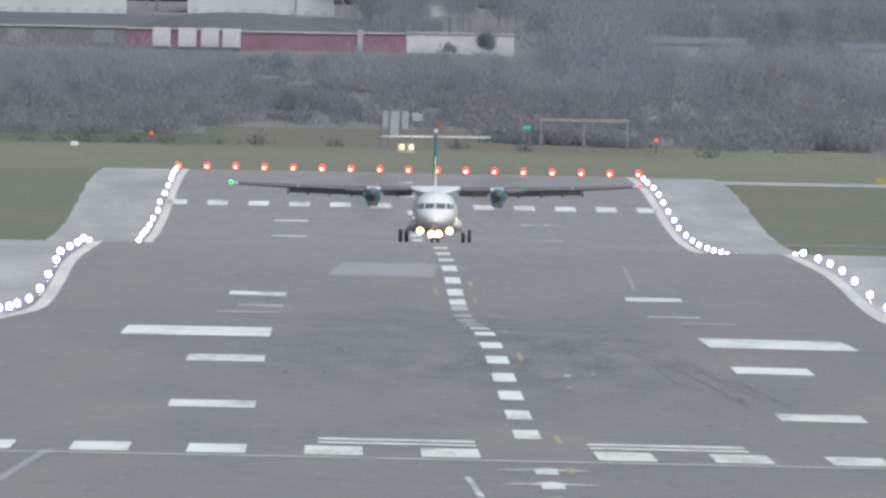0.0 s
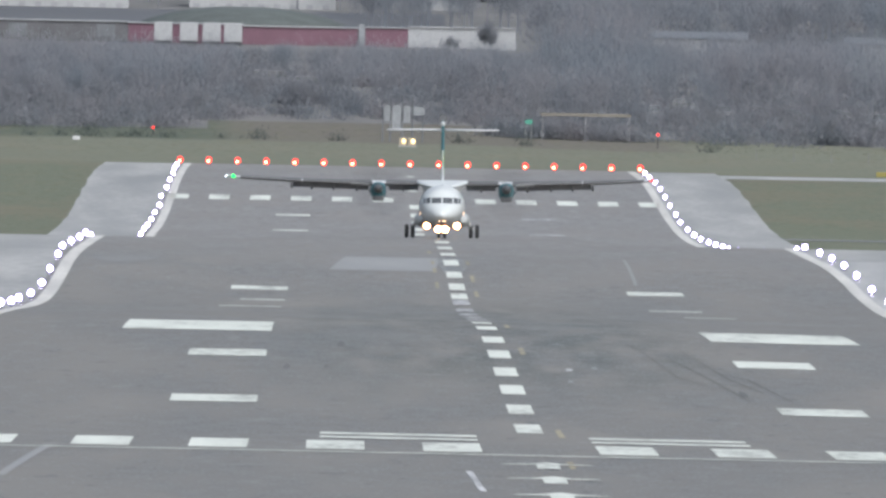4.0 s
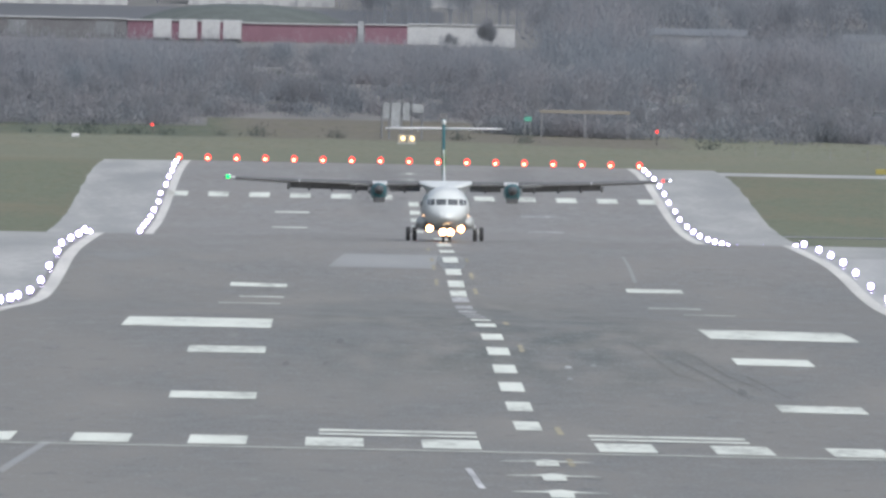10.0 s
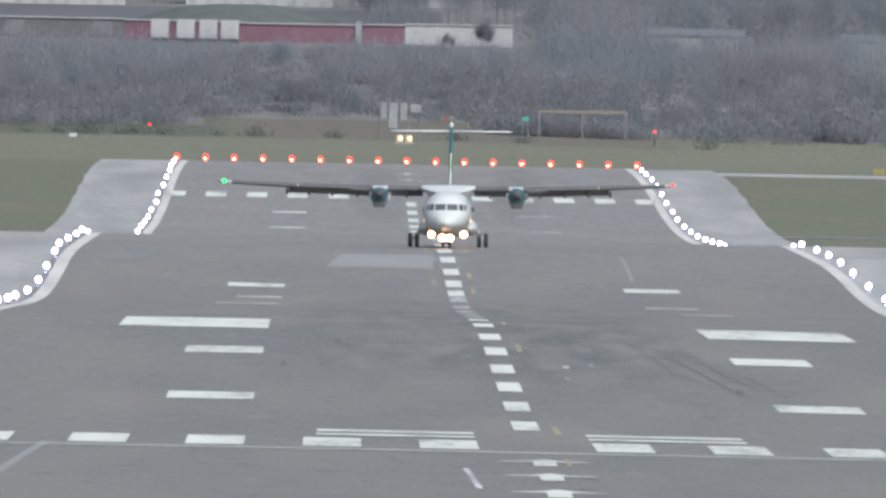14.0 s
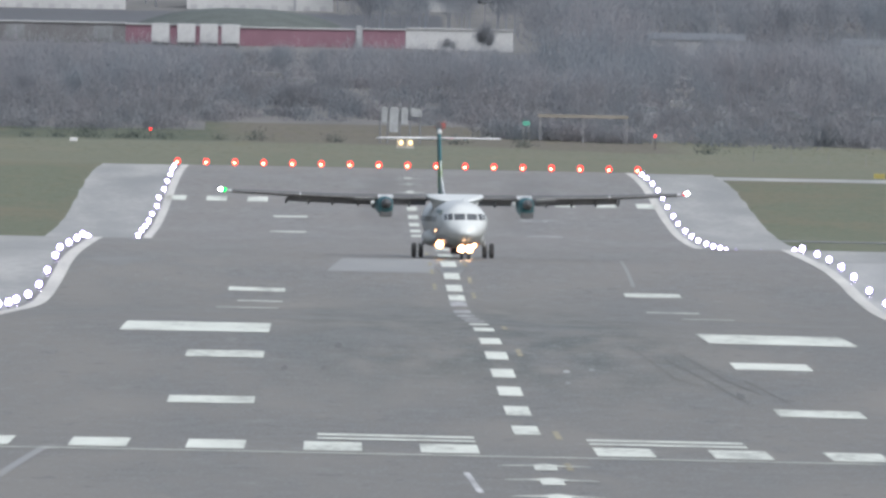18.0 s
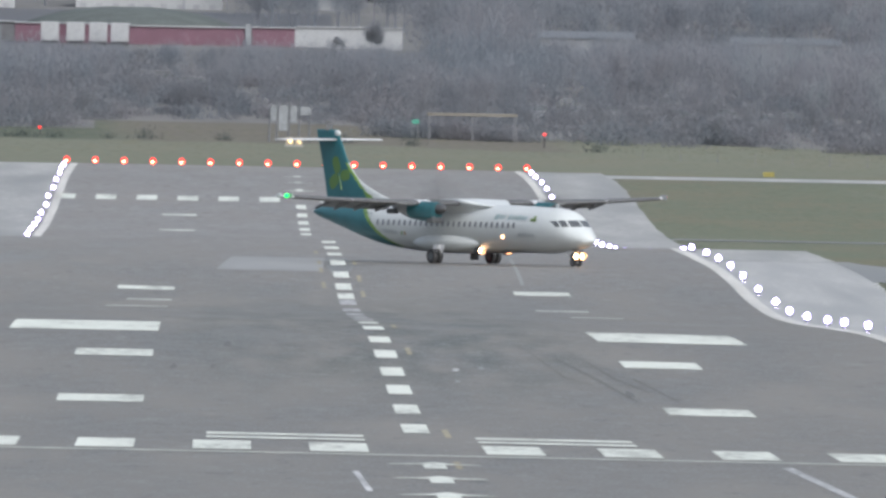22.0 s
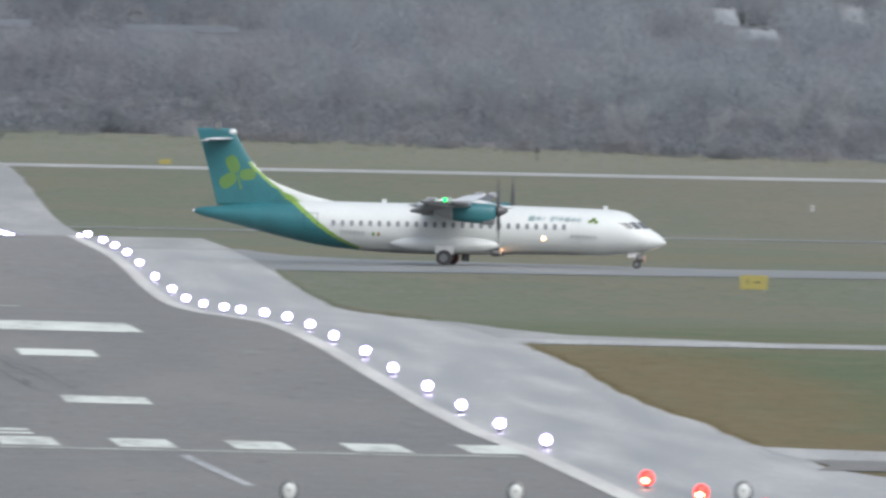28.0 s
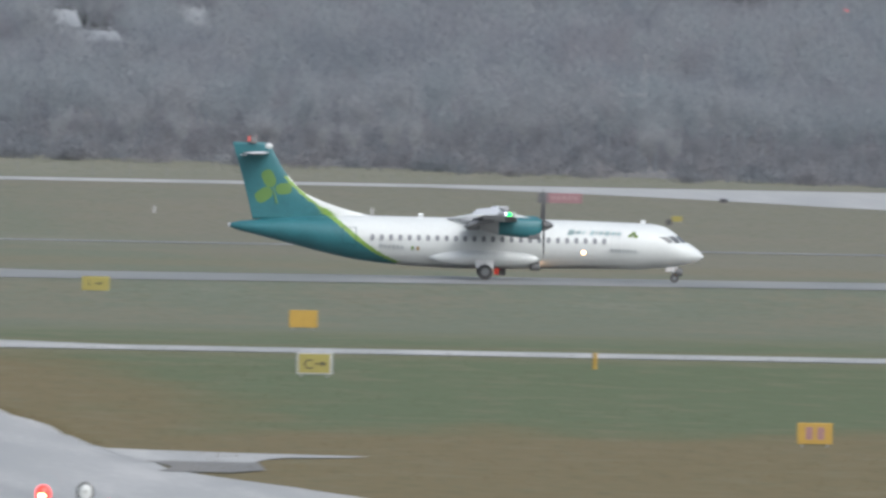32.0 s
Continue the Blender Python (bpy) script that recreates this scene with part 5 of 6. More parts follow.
# red obstruction lamps on posts
for k, (x, zt) in enumerate(((-20.7, 2.6), (33.9, 2.85))):
    zg = height(4278, x)
    o = tagged(new("obstruction_light"), "dim red obstruction lamp on a post", "lamp", "obstruction lights")
    o.matrix_basis = pose(x, 4278, zg)
    bm = bmesh.new()
    tube(bm, (0, 0, -0.1), (0, 0, max(0.5, zt - zg)), 0.06, 0.05, 8)
    part("post", bm, DARK_POST, o)
    bm = bmesh.new()
    ball(bm, (0, -0.05, max(0.55, zt - zg)), 0.13, 0.12, 0.13)
    part("lens", bm, LIGHT_RED, o, "red lens", smooth=True)
board("notice_board", 20.0, 4298, 0.8, 0.5, GREEN_BOARD, "small green notice board on tall legs", foot=1.7, category="notice board")
board("white_box", -28.7, 4235, 0.8, 0.4, PALE, "low white box in the grass", foot=0.05, category="box")

# fence at the foot of the wood
fence = tagged(new("fence"), "low wire fence with thin grey posts", "fence")
fence.matrix_basis = pose(0, 0, 0)
bm = bmesh.new()
tube(bm, (0, 0, -0.1), (0, 0, 1.2), 0.035, 0.03, 6)
post_data = None
for k, x in enumerate(range(44, 176, 4)):
    y = 4222 + 0.2 * (x % 12)
    if post_data is None:
        ob = part("fence_post", bm, BARK, fence)
        post_data = ob.data
        ob.matrix_basis = pose(x, y, height(y, x))
    else:
        share("fence_post", post_data, pose(x, y, height(y, x)), fence)

# depot on the hill
depot = tagged(new("depot"), "long low depot with red and white cladding on the hill", "building")
depot.matrix_basis = pose(0, 4620, 11.2)
# the west end is darkened to stand for the dark trees there
for x0, x1, z1, mat, lab in ((-41, -25.5, 3.0, CLAD_DULL, "dark grey wall, darkened to stand for trees before it"), (-25.5, -12.1, 2.9, CLAD_RED, "dull red cladding"), (-12.1, 1.4, 2.75, CLAD_RED, "dull red cladding"), (2.2, 7.2, 2.85, CLAD_RED, "dull red cladding"), (7.2, 19.8, 3.0, CLAD_WHITE, "white cladding")):
    bm = bmesh.new()
    box(bm, x0 + 0.01, x1 - 0.01, 0, 25, -3, z1 - 0.16, 0.04)
    w = part("wall", bm, mat, depot, lab)
    bm = bmesh.new()
    box(bm, x0, x1, -0.25, 25.2, z1 - 0.16, z1, 0.03)
    part("roof_edge", bm, CLAD_WHITE, w, "pale roof edge")
    for k in range(int((x1 - x0) / 2.4)):
        bm = bmesh.new()
        box(bm, x0 + 2.4 * k + 1.15, x0 + 2.4 * k + 1.25, -0.06, 0.02, -2.5, z1 - 0.3)
        part("cladding_rib", bm, mat, w)
bm = bmesh.new()
box(bm, 1.45, 2.15, -0.3, 3, -3, 3.15, 0.03)
part("pillar", bm, MESH_GREY, depot, "pale pillar")
for x0 in (-39.5, -29.2):
    bm = bmesh.new()
    box(bm, x0, x0 + 2.2, -0.08, 0.0, 1.0, 2.6, 0.03)
    part("shutter", bm, ROOFING, depot, "pale roller shutter")
mound = bmesh.new()
loft(mound, [[Vector((13.2 * u * math.cos(a), 26 * u * math.sin(a), 2.35 * (1 - u ** 2.6) - 0.3)) for a in np.linspace(0, 2 * math.pi, 40, endpoint=False)] for u in (1.0, 0.95, 0.88, 0.78, 0.64, 0.45, 0.2)])
mound = part("mound", mound, MOSS, smooth=True)
mound.matrix_basis = pose(-12.6, 4800, height(4800, -12.6))
tagged(mound, "low rounded grey-green earth mound behind the depot", "mound")
for k, x0 in enumerate((-22.4, -19.4, -16.75, -14.25)):
    tr = tagged(new("trailer"), "white box trailer parked tail-on at the depot", "trailer", "parked trailers")
    tr.matrix_basis = pose(x0 + 1.05, 4606, 11.2)
    bm = bmesh.new()
    box(bm, -1.05, 1.05, 0, 10, 0.75, 2.98, 0.05)
    part("body", bm, CLAD_WHITE, tr)
    bm = bmesh.new()
    box(bm, -1.0, 1.0, 0.2, 9.5, 0.5, 0.75, 0.03)
    part("chassis", bm, DARK_POST, tr)
    for s in (-1, 1):
        for y in (1.5, 2.8):
            bm = bmesh.new()
            tube(bm, (s * 0.75, y, 0.45), (s * 1.0, y, 0.45), 0.45, 0.45, 14)
            part("wheel", bm, RUBBER, tr)
    for a in (-0.5, 0.5):
        bm = bmesh.new()
        box(bm, a - 0.48, a + 0.48, -0.03, 0.0, 0.85, 2.85)
        part("rear_door", bm, CLAD_WHITE, tr)

# sheds and houses higher up
HOUSES = [(134.2, 4856, 2.6, 1.0, MESH_GREY), (136.6, 4802, 5.0, 0.66, MESH_GREY), (149.9, 4862, 3.2, 1.2, MESH_GREY), (170, 4872, 4.0, 1.0, ROOFING)]
for nm, x0, x1, y, _, zt, mat, lab in (("shed", -45, -27.0, 4880, 12, 19.6, CLAD_WHITE, "white shed above the depot"), ("shed", -19.5, -1.4, 4890, 12, 19.6, CLAD_WHITE, "long white shed above the depot"), ("shed", 5.5, 15.7, 4900, 12, 19.4, CLAD_WHITE, "white shed among trees"),
                                       ("shed", 35.9, 46.9, 4640, 9, 13.9, CLAD_GREY, "long grey shed among trees"), ("shed", 59, 71.5, 4660, 8, 13.6, CLAD_GREY, "long grey shed among trees")):
    sh = tagged(new(nm), lab, "building")
    zg = height(y, (x0 + x1) / 2)
    sh.matrix_basis = pose((x0 + x1) / 2, y, zg)
    w = (x1 - x0) / 2
    top = zt - zg
    bm = bmesh.new()
    box(bm, -w, w, 0, 14, -1.5, max(0.8, top - 0.5), 0.04)
    part("wall", bm, mat, sh)
    bm = bmesh.new()
    loft(bm, [[Vector((x, yy, zz)) for yy, zz in ((-0.4, max(0.8, top - 0.5)), (7, top + 0.3), (14.4, max(0.8, top - 0.5)), (7, max(0.7, top - 0.6)))] for x in (-w - 0.3, w + 0.3)])
    part("roof", bm, PALE if mat is CLAD_WHITE else ROOFING, sh, "shallow roof")
    for k in range(int(w)):
        bm = bmesh.new()
        box(bm, -w + 2 * k + 0.5, -w + 2 * k + 1.3, -0.05, 0.02, 0.0, 0.6)
        part("window", bm, CLAD_GREY, sh)
for x, y, w, tall, roofmat in HOUSES:
    hs = tagged(new("house"), "small pale house half hidden in trees on the hill", "house", "houses on the hill")
    zg = height(y, x)
    hs.matrix_basis = pose(x, y, zg, 0, 0, random.uniform(-20, 20))
    bm = bmesh.new()
    box(bm, -w / 2, w / 2, -2.5, 2.5, -4, 2.2 * tall, 0.04)
    part("wall", bm, MESH_GREY, hs)
    bm = bmesh.new()
    loft(bm, [[Vector((xx, -2.9, 2.1 * tall)), Vector((xx, 0, 4.2 * tall)), Vector((xx, 2.9, 2.1 * tall))] for xx in (-w / 2 - 0.2, w / 2 + 0.2)])
    part("roof", bm, roofmat, hs)
    bm = bmesh.new()
    box(bm, w / 4, w / 4 + 0.5, -0.3, 0.3, 3.2 * tall, 4.6 * tall, 0.02)
    part("chimney", bm, DARK_GREY, hs)
    for s in (-1, 1):
        bm = bmesh.new()
        box(bm, s * w / 4 - 0.4, s * w / 4 + 0.4, -2.56, -2.48, 0.4 * tall, 1.4 * tall)
        part("window", bm, GLASS, hs)
mast = tagged(new("mast"), "thin pale mast with a cross arm in front of the wood", "mast")
mast.matrix_basis = pose(185.5, 4380, height(4380, 185.5))
zt = 13.0 - height(4380, 185.5)
bm = bmesh.new()
tube(bm, (0, 0, -0.2), (0, 0, zt), 0.14, 0.08, 8)
part("pole", bm, CLAD_GREY, mast)
bm = bmesh.new()
box(bm, -2.8, 0.4, -0.1, 0.1, zt - 4.7, zt - 4.35, 0.03)
part("arm", bm, CLAD_GREY, mast)
for x in (-0.2, 1.1, 2.6, 3.6):
    bm = bmesh.new()
    box(bm, x - 0.4, x + 0.4, -0.1, 0.1, zt - 8.6 + 0.4 * (x > 2), zt - 6.4, 0.05)
    part("cabinet", bm, MESH_GREY, mast)

VANS = [(-4.3, 4452.0), (-8.2, 4470.0)]
CARS = [(34.4, 4404.0), (37.9, 4432.0), (39.3, 4402.0), (42.0, 4412.0), (46.4, 4414.0), (50.2, 4408.0), (54.9, 4414.0), (56.2, 4408.0), (57.8, 4430.0), (59.6, 4402.0), (62.5, 4412.0)]
for vx, vy in VANS:
    van = tagged(new("parked_van"), "white van parked among the trees", "van", "vans in the wood")
    van.matrix_basis = pose(vx, vy, height(vy, vx), 0, 0, random.uniform(-12, 12))
    bm = bmesh.new()
    loft(bm, [[Vector((sx_, yy, zz)) for yy, zz in ((-0.9, 0.35), (-0.9, 1.2), (-0.75, 1.9), (0.75, 1.9), (0.9, 1.2), (0.9, 0.35))] for sx_ in (-2.3, 1.2)])
    loft(bm, [[Vector((sx_, yy, zz)) for yy, zz in ((-0.88, 0.35), (-0.88, 0.9), (-0.8, h_), (0.8, h_), (0.88, 0.9), (0.88, 0.35))] for sx_, h_ in ((1.2, 1.85), (1.6, 1.2), (2.3, 1.0))])
    part("body", bm, CLAD_DULL, van)
    # pale plate holds the glint off the van's roof
    bm = bmesh.new()
    box(bm, -2.1, 0.9, -0.62, 0.62, 1.89, 1.95, 0.02)
    part("roof", bm, CLAD_GREY, van, "pale roof plate, a glint put into its colour")
    bm = bmesh.new()
    box(bm, 0.3, 1.1, -0.93, -0.88, 1.15, 1.7)
    part("window", bm, GLASS, van)
    for wx in (-1.5, 1.4):
        for wy in (-0.85, 0.85):
            bm = bmesh.new()
            tube(bm, (wx, wy - 0.1, 0.33), (wx, wy + 0.1, 0.33), 0.33, 0.33, 12)
            part("wheel", bm, RUBBER, van)

for k, (vx, vy) in enumerate(CARS):
    car = tagged(new("parked_car"), "small pale car parked behind bare shrubs", "car", "cars behind the shrubs")
    car.matrix_basis = pose(vx, vy, height(vy, vx), 0, 0, random.uniform(-15, 15) + 90 * (k % 3 == 0))
    bm = bmesh.new()
    loft(bm, [[Vector((lx, yy, zz)) for yy, zz in ((-0.82, 0.25), (-0.85, 0.6), (-0.8, zt_), (0.8, zt_), (0.85, 0.6), (0.82, 0.25))] for lx, zt_ in ((-1.95, 0.75), (-1.7, 0.88), (1.0, 0.9), (1.8, 0.78), (1.95, 0.6))])
    part("body", bm, POT_CASE if k % 3 else CLAD_GREY, car)
    bm = bmesh.new()
    loft(bm, [[Vector((lx, yy, zz)) for yy, zz in ((-w_, 0.86), (-w_ * 0.86, zt_ - 0.05), (-w_ * 0.7, zt_), (w_ * 0.7, zt_), (w_ * 0.86, zt_ - 0.05), (w_, 0.86))] for lx, w_, zt_ in ((-1.6, .72, 0.95), (-1.1, .76, 1.42), (0.1, .76, 1.45), (0.95, .72, 0.95))])
    part("cabin", bm, GLASS, car, "dark glazed cabin")
    # roof glint put into a small pale plate
    bm = bmesh.new()
    box(bm, -1.05, 0.05, -0.5, 0.5, 1.43, 1.48, 0.02)
    part("roof", bm, CLAD_WHITE, car, "pale roof plate, a glint put into its colour")
    for wx in (-1.25, 1.25):
        for wy in (-0.78, 0.78):
            bm = bmesh.new()
            tube(bm, (wx, wy - 0.09, 0.3), (wx, wy + 0.09, 0.3), 0.3, 0.3, 12)
            part("wheel", bm, RUBBER, car)

far_lamp = tagged(new("obstruction_light"), "dim red obstruction lamp on a tall mast in the wood", "lamp", "obstruction lights")
far_lamp.matrix_basis = pose(232, 4890, height(4890, 232))
top = 18.9 - height(4890, 232)
bm = bmesh.new()
tube(bm, (0, 0, -0.2), (0, 0, top), 0.15, 0.08, 8)
part("mast", bm, DARK_POST, far_lamp)
bm = bmesh.new()
ball(bm, (0, -0.1, top + 0.15), 0.26, 0.2, 0.24)
part("lens", bm, LIGHT_RED, far_lamp, "red lens", smooth=True)

# ---------------------------------------------------------------- trees
rng = np.random.default_rng(7)


def crown_arrays(h, spread, count, seed):
    """Thin twig blades gathered round rising limbs: vertices and triangles."""
    g = np.random.default_rng(seed)
    limbs = g.integers(7, 11)
    vs, fs = [], []
    tips = []
    for k in range(limbs):
        a = g.uniform(0, 6.283)
        base = g.uniform(0.25, 0.6) * h
        tip = np.array([math.cos(a) * spread * g.uniform(.45, 1), math.sin(a) * spread * g.uniform(.45, 1), h * g.uniform(0.62, 1.0)])
        tips.append((np.array([0, 0, base]), tip))
    for _ in range(count):
        b, t = tips[g.integers(0, limbs)]
        u = g.uniform(0.32, 1.08)
        p = b + (t - b) * u + g.normal(0, 0.27 * spread * (0.55 + 0.8 * u), 3) * (1, 1, 0.7)
        d = np.array([g.normal(0, .38), g.normal(0, .38), abs(g.normal(1.0, .4))])
        d = d / np.linalg.norm(d) * g.uniform(.4, 1.05)
        q = np.cross(d, g.normal(0, 1, 3))
        q = q / (np.linalg.norm(q) + 1e-6) * g.uniform(.018, .038)
        n = len(vs)
        vs += [p - q, p + q, p + d]
        fs.append((n, n + 1, n + 2))
    return np.array(vs), np.array(fs), tips


def trunk_mesh(h, tips):
    bm = bmesh.new()
    tube(bm, (0, 0, -0.3), (0, 0, h * 0.5), 0.013 * h, 0.009 * h, 7)
    tube(bm, (0, 0, h * 0.5), (0.02 * h, 0.01 * h, h * 0.92), 0.009 * h, 0.003 * h, 6)
    for b, t in tips:
        tube(bm, b, t, 0.005 * h, 0.0015 * h, 5, caps=False)
    return bm


kinds = []
for k, (h, sp) in enumerate(((8, 2.5), (9, 2.2), (7, 2.8), (10, 2.6), (6, 2.4))):
    v, q, tips = crown_arrays(h, sp, 1150, 20 + k)
    kinds.append((h, v, q, tips))


def headroom(x, y):
    """Highest tree top that leaves the depot on the hill in view."""
    if x < 23 and y < 4600:
        top = 11.7 - (0.1 if -25 < x < -10 else 0)
        for vx, vy in VANS:
            if abs(x - vx) < 2.6 and y < vy:
                top = min(top, height(vy, vx) + 1.75)
        return top
    for vx, vy in CARS:
        if abs(x * vy / y - vx) < 0.9 and y < vy:
            return height(vy, vx) + 1.42
    if 34 < x < 73 and y < 4655:
        return 13.1
    for hx, hy, hw, tall, _ in HOUSES[:3]:
        if abs(x * hy / y - hx) < 0.5 * hw + 0.45 and y < hy:
            return height(hy, hx) + 2.3 * tall
    return 60.0


# pale saplings in front of the wood
sapling = None
for x, k in ((107.7, .55), (110.2, .62), (119.2, .56), (127.1, .68), (132.1, .6), (140.4, .58), (142.3, .6), (147.9, .58), (151.0, .54), (155.6, .68), (158.0, .66), (183.6, .66), (186.0, .6)):
    m = pose(x, 4322, height(4322, x), 0, 0, 40 * x) @ Matrix.Scale(k, 4)
    if sapling is None:
        sapling = tagged(new("sapling"), "pale bare sapling in front of the wood", "tree", "saplings before the wood")
        part("trunk", trunk_mesh(kinds[1][0], kinds[1][3]), BARK).parent = sapling
        raw("crown", kinds[1][1], kinds[1][2], PALE_SHRUB, sapling, "crown of pale twigs")
        sapling.matrix_basis = m
    else:
        copy_thing(sapling, Matrix()).matrix_basis = m

spots = []
for y in [4324, 4336, *np.arange(4352, 4600, 21), *np.arange(4640, 4960, 28)]:
    x = -75.0
    while x < 262:
        x += float(rng.uniform(3.6, 6.2))
        yy = float(y + rng.uniform(-5, 5))
        if -15 < x < 20 and yy < 4356 or 20 <= x < 36 and yy < 4330:
            continue
        if 4596 < yy < 4650 and x < 24:
            continue
        if 4650 < yy < 4870 and -45 < x < 2:
            continue
        spots.append((x, yy))
banks = {"wood": [[], [], 0], "pale_wood": [[], [], 0], "low_scrub": [[], [], 0]}
single = 0
protos = {}
for x, y in spots:
    zg = height(y, x)
    room = headroom(x, y) - zg
    k = int(rng.integers(0, 5))
    h, v, q, tips = kinds[k]
    s = float(rng.uniform(0.4, 0.66) if y < 4345 else rng.uniform(0.85, 1.25))
    s = min(s, room / h)
    if s * h < 1.3 or y > 4345 and s < 0.42:
        continue
    rot = float(rng.uniform(0, 360))
    if y < 4345 and single < 110:
        if k not in protos:
            trunk = part("trunk", trunk_mesh(h, tips), BARK)
            tree = tagged(new("tree"), "bare winter tree at the edge of the wood", "tree", "trees at the wood's edge")
            trunk.parent = tree
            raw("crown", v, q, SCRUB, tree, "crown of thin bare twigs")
            protos[k] = tree
            tree.matrix_basis = pose(x, y, zg, 0, 0, rot) @ Matrix.Scale(s, 4)
        else:
            t2 = copy_thing(protos[k], Matrix())
            t2.matrix_basis = pose(x, y, zg, 0, 0, rot) @ Matrix.Scale(s, 4)
        single += 1
        continue
    c, sn = math.cos(radians(rot)), math.sin(radians(rot))
    vv = np.stack([v[:, 0] * c - v[:, 1] * sn, v[:, 0] * sn + v[:, 1] * c, v[:, 2]], 1) * s + (x, y, zg)
    # eastern trees mostly take the paler tone with more haze in it
    bank = banks["low_scrub" if s < 0.72 else "pale_wood" if x + rng.uniform(-25, 25) > 70 and (y < 4400 or rng.uniform() < 0.55) else "wood"]
    bank[0].append(vv)
    bank[1].append(q + bank[2])
    bank[2] += len(vv)
    # bare stem
    r = 0.012 * h * s
    stem = np.array([(x - r, y, zg - .3), (x + r, y, zg - .3), (x + r * .3, y, zg + h * s * .8), (x - r * .3, y, zg + h * s * .8), (x, y - r, zg - .3), (x, y + r, zg - .3), (x, y + r * .3, zg + h * s * .8), (x, y - r * .3, zg + h * s * .8)])
    bank[0].append(stem)
    bank[1].append(np.array([(0, 1, 2), (0, 2, 3), (4, 5, 6), (4, 6, 7)]) + bank[2])
    bank[2] += 8
# dark bushy trees that stand against the white depot wall
dark_tree = None
small_v, small_q, small_tips = crown_arrays(3.0, 0.75, 900, 77)
for x, y, top in ((11.9, 4590, 12.9), (16.05, 4590, 14.4), (16.9, 4592, 13.7), (12.7, 4592, 12.6)):
    m = pose(x, y, height(y, x) - 0.1, 0, 0, 75 * x) @ Matrix.Scale((top - height(y, x)) / 3.0, 4)
    if dark_tree is None:
        dark_tree = tagged(new("tree"), "dark bushy bare tree before the white depot wall", "tree", "trees before the depot")
        part("trunk", trunk_mesh(3.0, small_tips), BARK).parent = dark_tree
        raw("crown", small_v, small_q, SCRUB, dark_tree, "dense crown of dark twigs")
        dark_tree.matrix_basis = m
    else:
        copy_thing(dark_tree, Matrix()).matrix_basis = m
for bank_name, bank_mat, bank_label in (("wood", TWIG, "bare winter wood covering the hillside, haze put into its grey tone"), ("pale_wood", HAZY_TWIG, "paler wood and shrubs to the east, haze put into their colour"), ("low_scrub", SCRUB, "low dark scrub in the clearings of the wood")):
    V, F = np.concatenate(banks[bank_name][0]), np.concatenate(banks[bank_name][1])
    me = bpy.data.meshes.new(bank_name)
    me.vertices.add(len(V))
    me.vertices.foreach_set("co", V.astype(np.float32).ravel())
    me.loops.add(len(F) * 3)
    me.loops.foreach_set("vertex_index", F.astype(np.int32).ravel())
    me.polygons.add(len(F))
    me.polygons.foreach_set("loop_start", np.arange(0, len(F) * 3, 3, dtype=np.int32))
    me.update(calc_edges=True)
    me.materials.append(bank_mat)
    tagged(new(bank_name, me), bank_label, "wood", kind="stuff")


def clumps(name, mat, label, places, size, blades, seed):
    g = np.random.default_rng(seed)
    vs, fs = [], []
    n = 0
    for x, y in places:
        zg = height(y, x)
        w = size * g.uniform(.6, 1.3)
        room = headroom(x, y) - zg
        w = min(w, max(0.3, room))
        p = g.normal(0, .42, (blades, 3)) * (1.3 * w, 1.0 * w, 0)
        p[:, 2] = np.abs(g.normal(0, .35, blades)) * w
        d = g.normal(0, .5, (blades, 3)) + (0, 0, .6)
        d *= .34 * w / np.linalg.norm(d, axis=1)[:, None]
        e = np.cross(d, g.normal(0, 1, (blades, 3)))
        e *= (.026 * w) / (np.linalg.norm(e, axis=1)[:, None] + 1e-6)
        tri = np.stack([p - e, p + e, p + d], 1).reshape(-1, 3) + (x, y, zg)
        vs.append(tri)
        fs.append(np.arange(n, n + 3 * blades).reshape(-1, 3))
        n += 3 * blades
    v, q = np.concatenate(vs), np.concatenate(fs)
    return tagged(raw(name, v.tolist(), q.tolist(), mat), label, "undergrowth", kind="stuff")


under = [(float(rng.uniform(-75, 262)), float(y)) for y in [*np.arange(4306, 4600, 9), *np.arange(4645, 4955, 24)] for _ in range(66)]
under = [(x, y) for x, y in under if (y < 4600 or x > 24) and not (-15 < x < 20 and y < 4348 or 20 <= x < 36 and y < 4326)]
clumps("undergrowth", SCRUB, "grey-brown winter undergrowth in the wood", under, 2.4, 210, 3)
hedge = [(float(x), 4306.0 + float(rng.uniform(-3, 3))) for x in np.arange(16.5, 33, .8)]
clumps("hedge", SCRUB, "dark winter hedge below the timber gantry", hedge, 2.3, 260, 9)
rough = [(float(x), float(rng.uniform(4262, 4312))) for x in np.arange(40, 190, .5)]
clumps("rough_grass", GRASS, "long pale grass at the foot of the wood", rough, 0.7, 16, 4)
fringe = [(east_edge(y) + wobble(y) + float(rng.normal(0.08, 0.12)), float(y)) for y in (*np.arange(1250, 1584, 0.4), *np.arange(1770, 2188, 0.5))]
fringe += [(float(x), 1589.0 + float(rng.normal(0, 1.2))) for x in np.arange(37, 110, .3)]
fringe += [(float(x), 1615.0 + float(rng.normal(0, 1.2))) for x in np.arange(48, 110, .3)]
fringe += [(float(rng.uniform(36.5, 62)), float(rng.uniform(1150, 1580))) for _ in range(1500)]
clumps("turf_fringe", GRASS, "ragged tufts of turf along the pavement edges", fringe, 0.22, 9, 12)
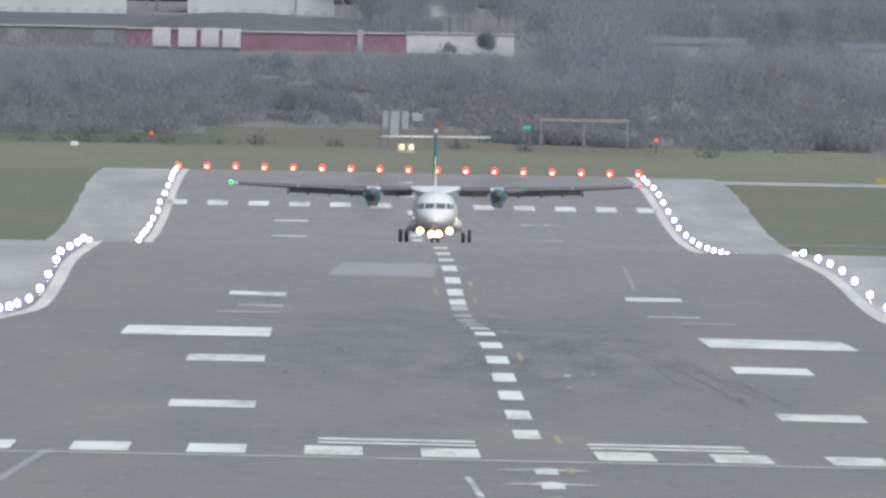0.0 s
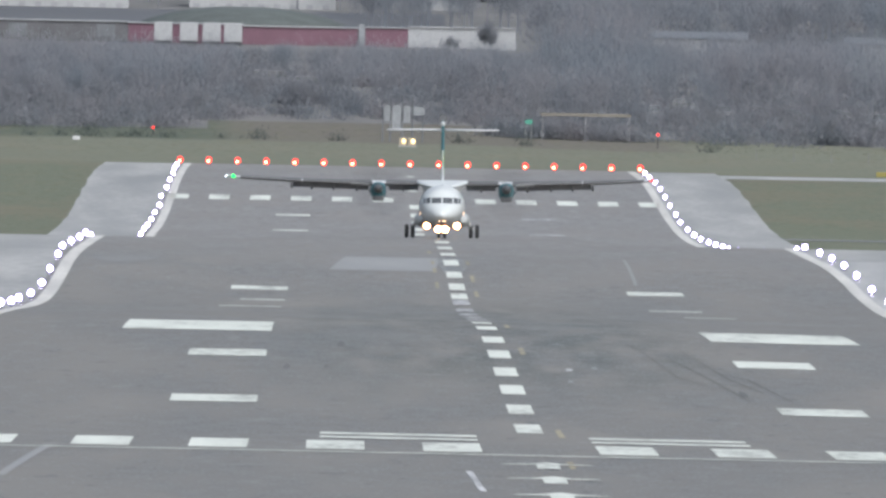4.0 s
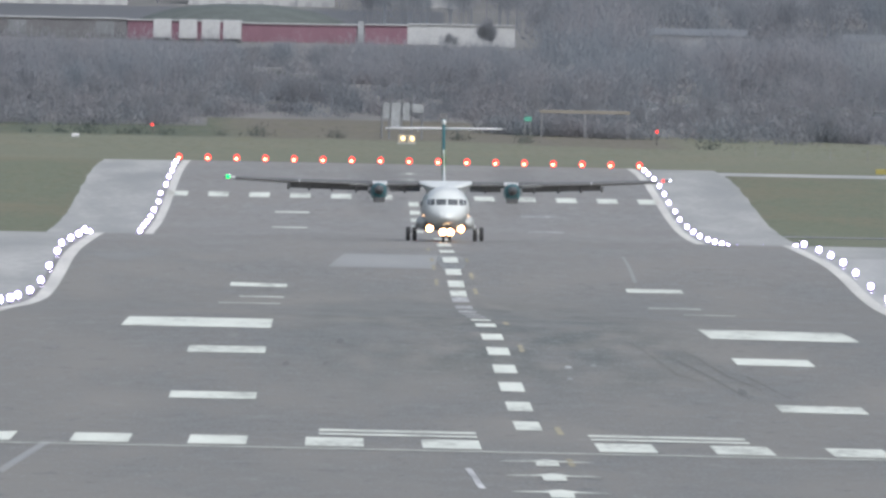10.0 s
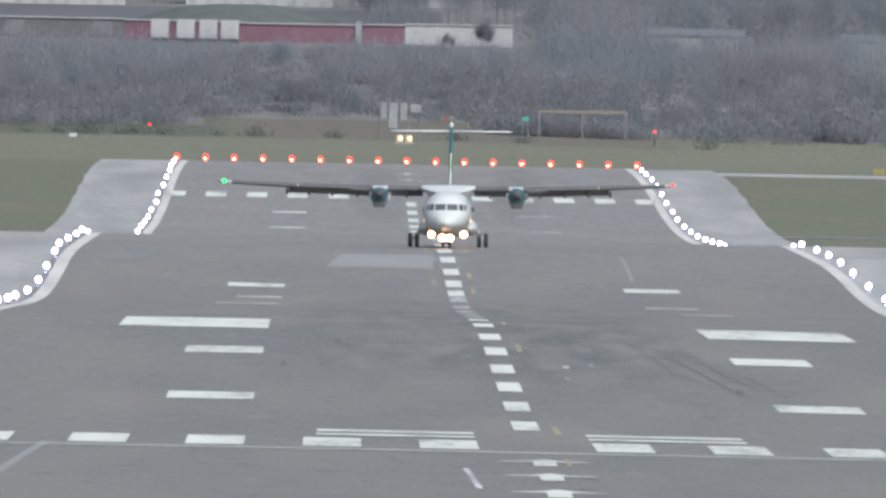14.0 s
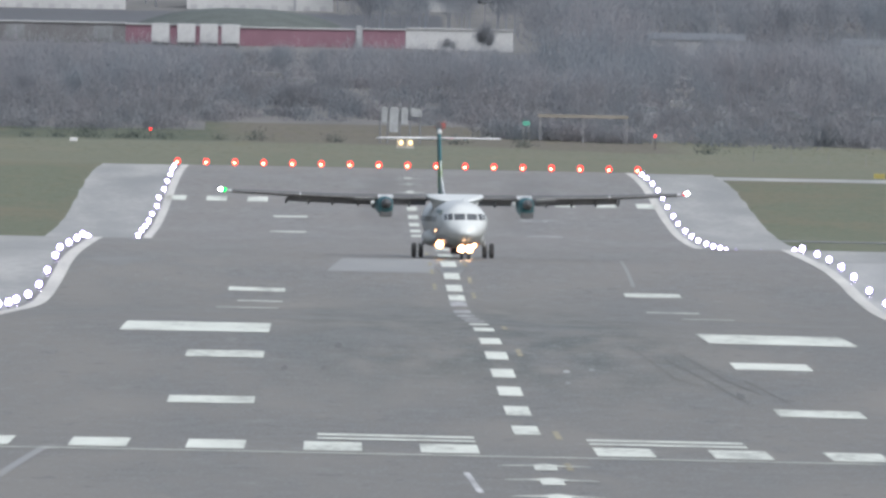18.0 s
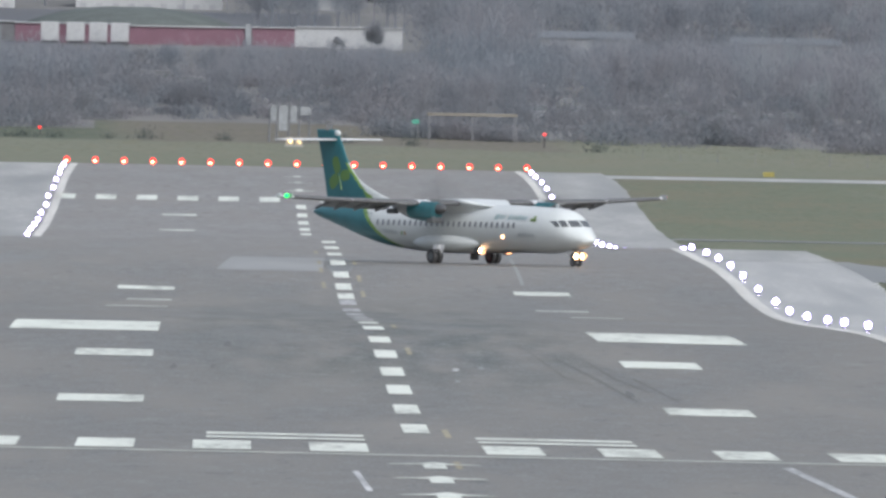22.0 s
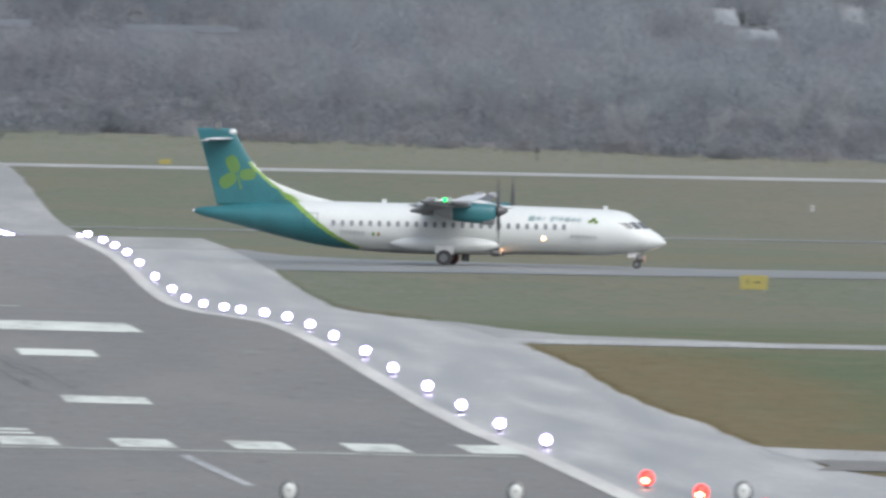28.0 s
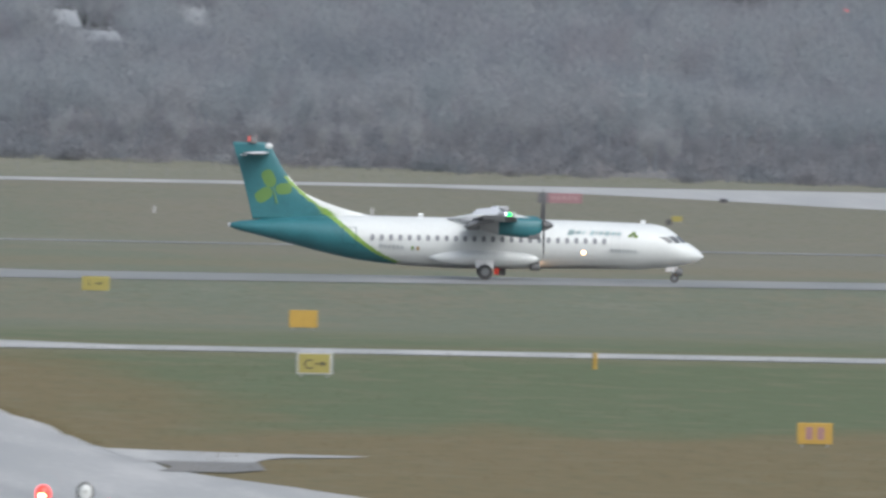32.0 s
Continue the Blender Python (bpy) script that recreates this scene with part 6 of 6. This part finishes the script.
for x, w in ((-33.9, 1.0), (-27.5, 1.2), (-24.1, .9), (-22.3, 1.0), (-19.3, 1.2), (-13.2, 1.1), (-9.2, 1.3), (-0.7, 1.0), (19.5, 1.8), (39.5, 1.9), (-30.5, .8), (12.5, 1.0)):
    y = 4262.0
    b = clumps("bush", IVY, "dark low bush in front of the wood", [(x, y)], w * 1.1, 160, int(abs(x) * 10))
    b["kind"] = ""
    del b["kind"]
    tagged(b, category="bush", group="bushes beyond the runway")

# ---------------------------------------------------------------- what moves

# seconds, x and y of the main wheels, heading in degrees from the runway towards the taxiway
TAXI_RUN = [
    (0, 6.19, 2606, -0.1), (1, 6.16, 2591.4, 0), (2, 6.26, 2576.8, -0.45), (3, 6.4, 2562, -0.5), (4.5, 6.37, 2539.6, 0), (6, 6.32, 2516, 0.35), (7, 6.39, 2498.3, 0.3),
    (8, 6.39, 2479.8, -0.6), (9, 6.33, 2462, -0.25), (10, 6.38, 2446.1, 0.45), (11, 6.5, 2430, 0.3), (12, 6.55, 2412.4, -0.5), (13, 6.6, 2394, -1.2), (14, 6.54, 2375, -0.75),
    (15, 6.45, 2356, -0.3), (16.5, 6.4, 2329, 0.05), (17, 6.4, 2321, 0.5), (18, 6.59, 2306, 3.7), (19, 7.25, 2293, 9), (20, 8.4, 2281, 17.8), (21, 10.6, 2271, 26),
    (22, 13.45, 2261, 36), (23, 17, 2252, 47), (24, 21.2, 2245, 57), (25, 26.3, 2242, 66), (26, 32, 2242, 73), (27.5, 42.6, 2240, 80), (28, 46.6, 2240, 83),
    (29, 55.22, 2240, 86), (30, 64.6, 2240, 87.8), (30.5, 69.5, 2240, 88.2), (31, 74.85, 2240, 88.5), (32, 86, 2240, 88.6)]


def motions():
    ts = [r[0] for r in TAXI_RUN]
    fx, fy, fh = (cubic(ts, [r[k] for r in TAXI_RUN]) for k in (1, 2, 3))
    rows, run, last = [], 0.0, None
    dist = []
    for k in range(0, 961):
        t = k / 30
        x, y, h = float(fx(t)), float(fy(t)), float(fh(t))
        if last:
            run += math.hypot(x - last[0], y - last[1])
        last = (x, y)
        dist.append(run)
        if k % 6 == 0:
            # nose along +x of the thing; heading 0 points back down the runway
            rows.append((t, pose(x, y, height(y, x) + 0.03, 0.5, 0, -90 + h)))
    walk(aircraft, rows)
    for hub, s in propellers:
        walk(hub, [(k / 30, pose(3.25, s * 4.12, 3.16, 20 * s) @ pose(0, 0, 0, -77 * k)) for k in range(961)])
    for tyre, x, y, r in wheels:
        walk(tyre, [(k / 30, pose(x, y, r) @ pose(0, 0, 0, 0, min(80 * k, math.degrees(dist[k] / r)), 0)) for k in range(961)])
    for unit, c in beacons:
        # one turn in 1.2 s; it faces the viewer at 1.0 s and every turn after
        rows = []
        for k in range(0, 961, 6):
            t = k / 30
            rows.append((t, pose(*c, 0, 0, 300 * (t - 1.0) - float(fh(t)))))
        walk(unit, rows)
    for unit, c in strobes:
        walk(unit, [(k / 30, pose(*c, 0, 0, 311.15 * (k / 30 - 18.0) - float(fh(k / 30)))) for k in range(0, 961, 6)])


motions()
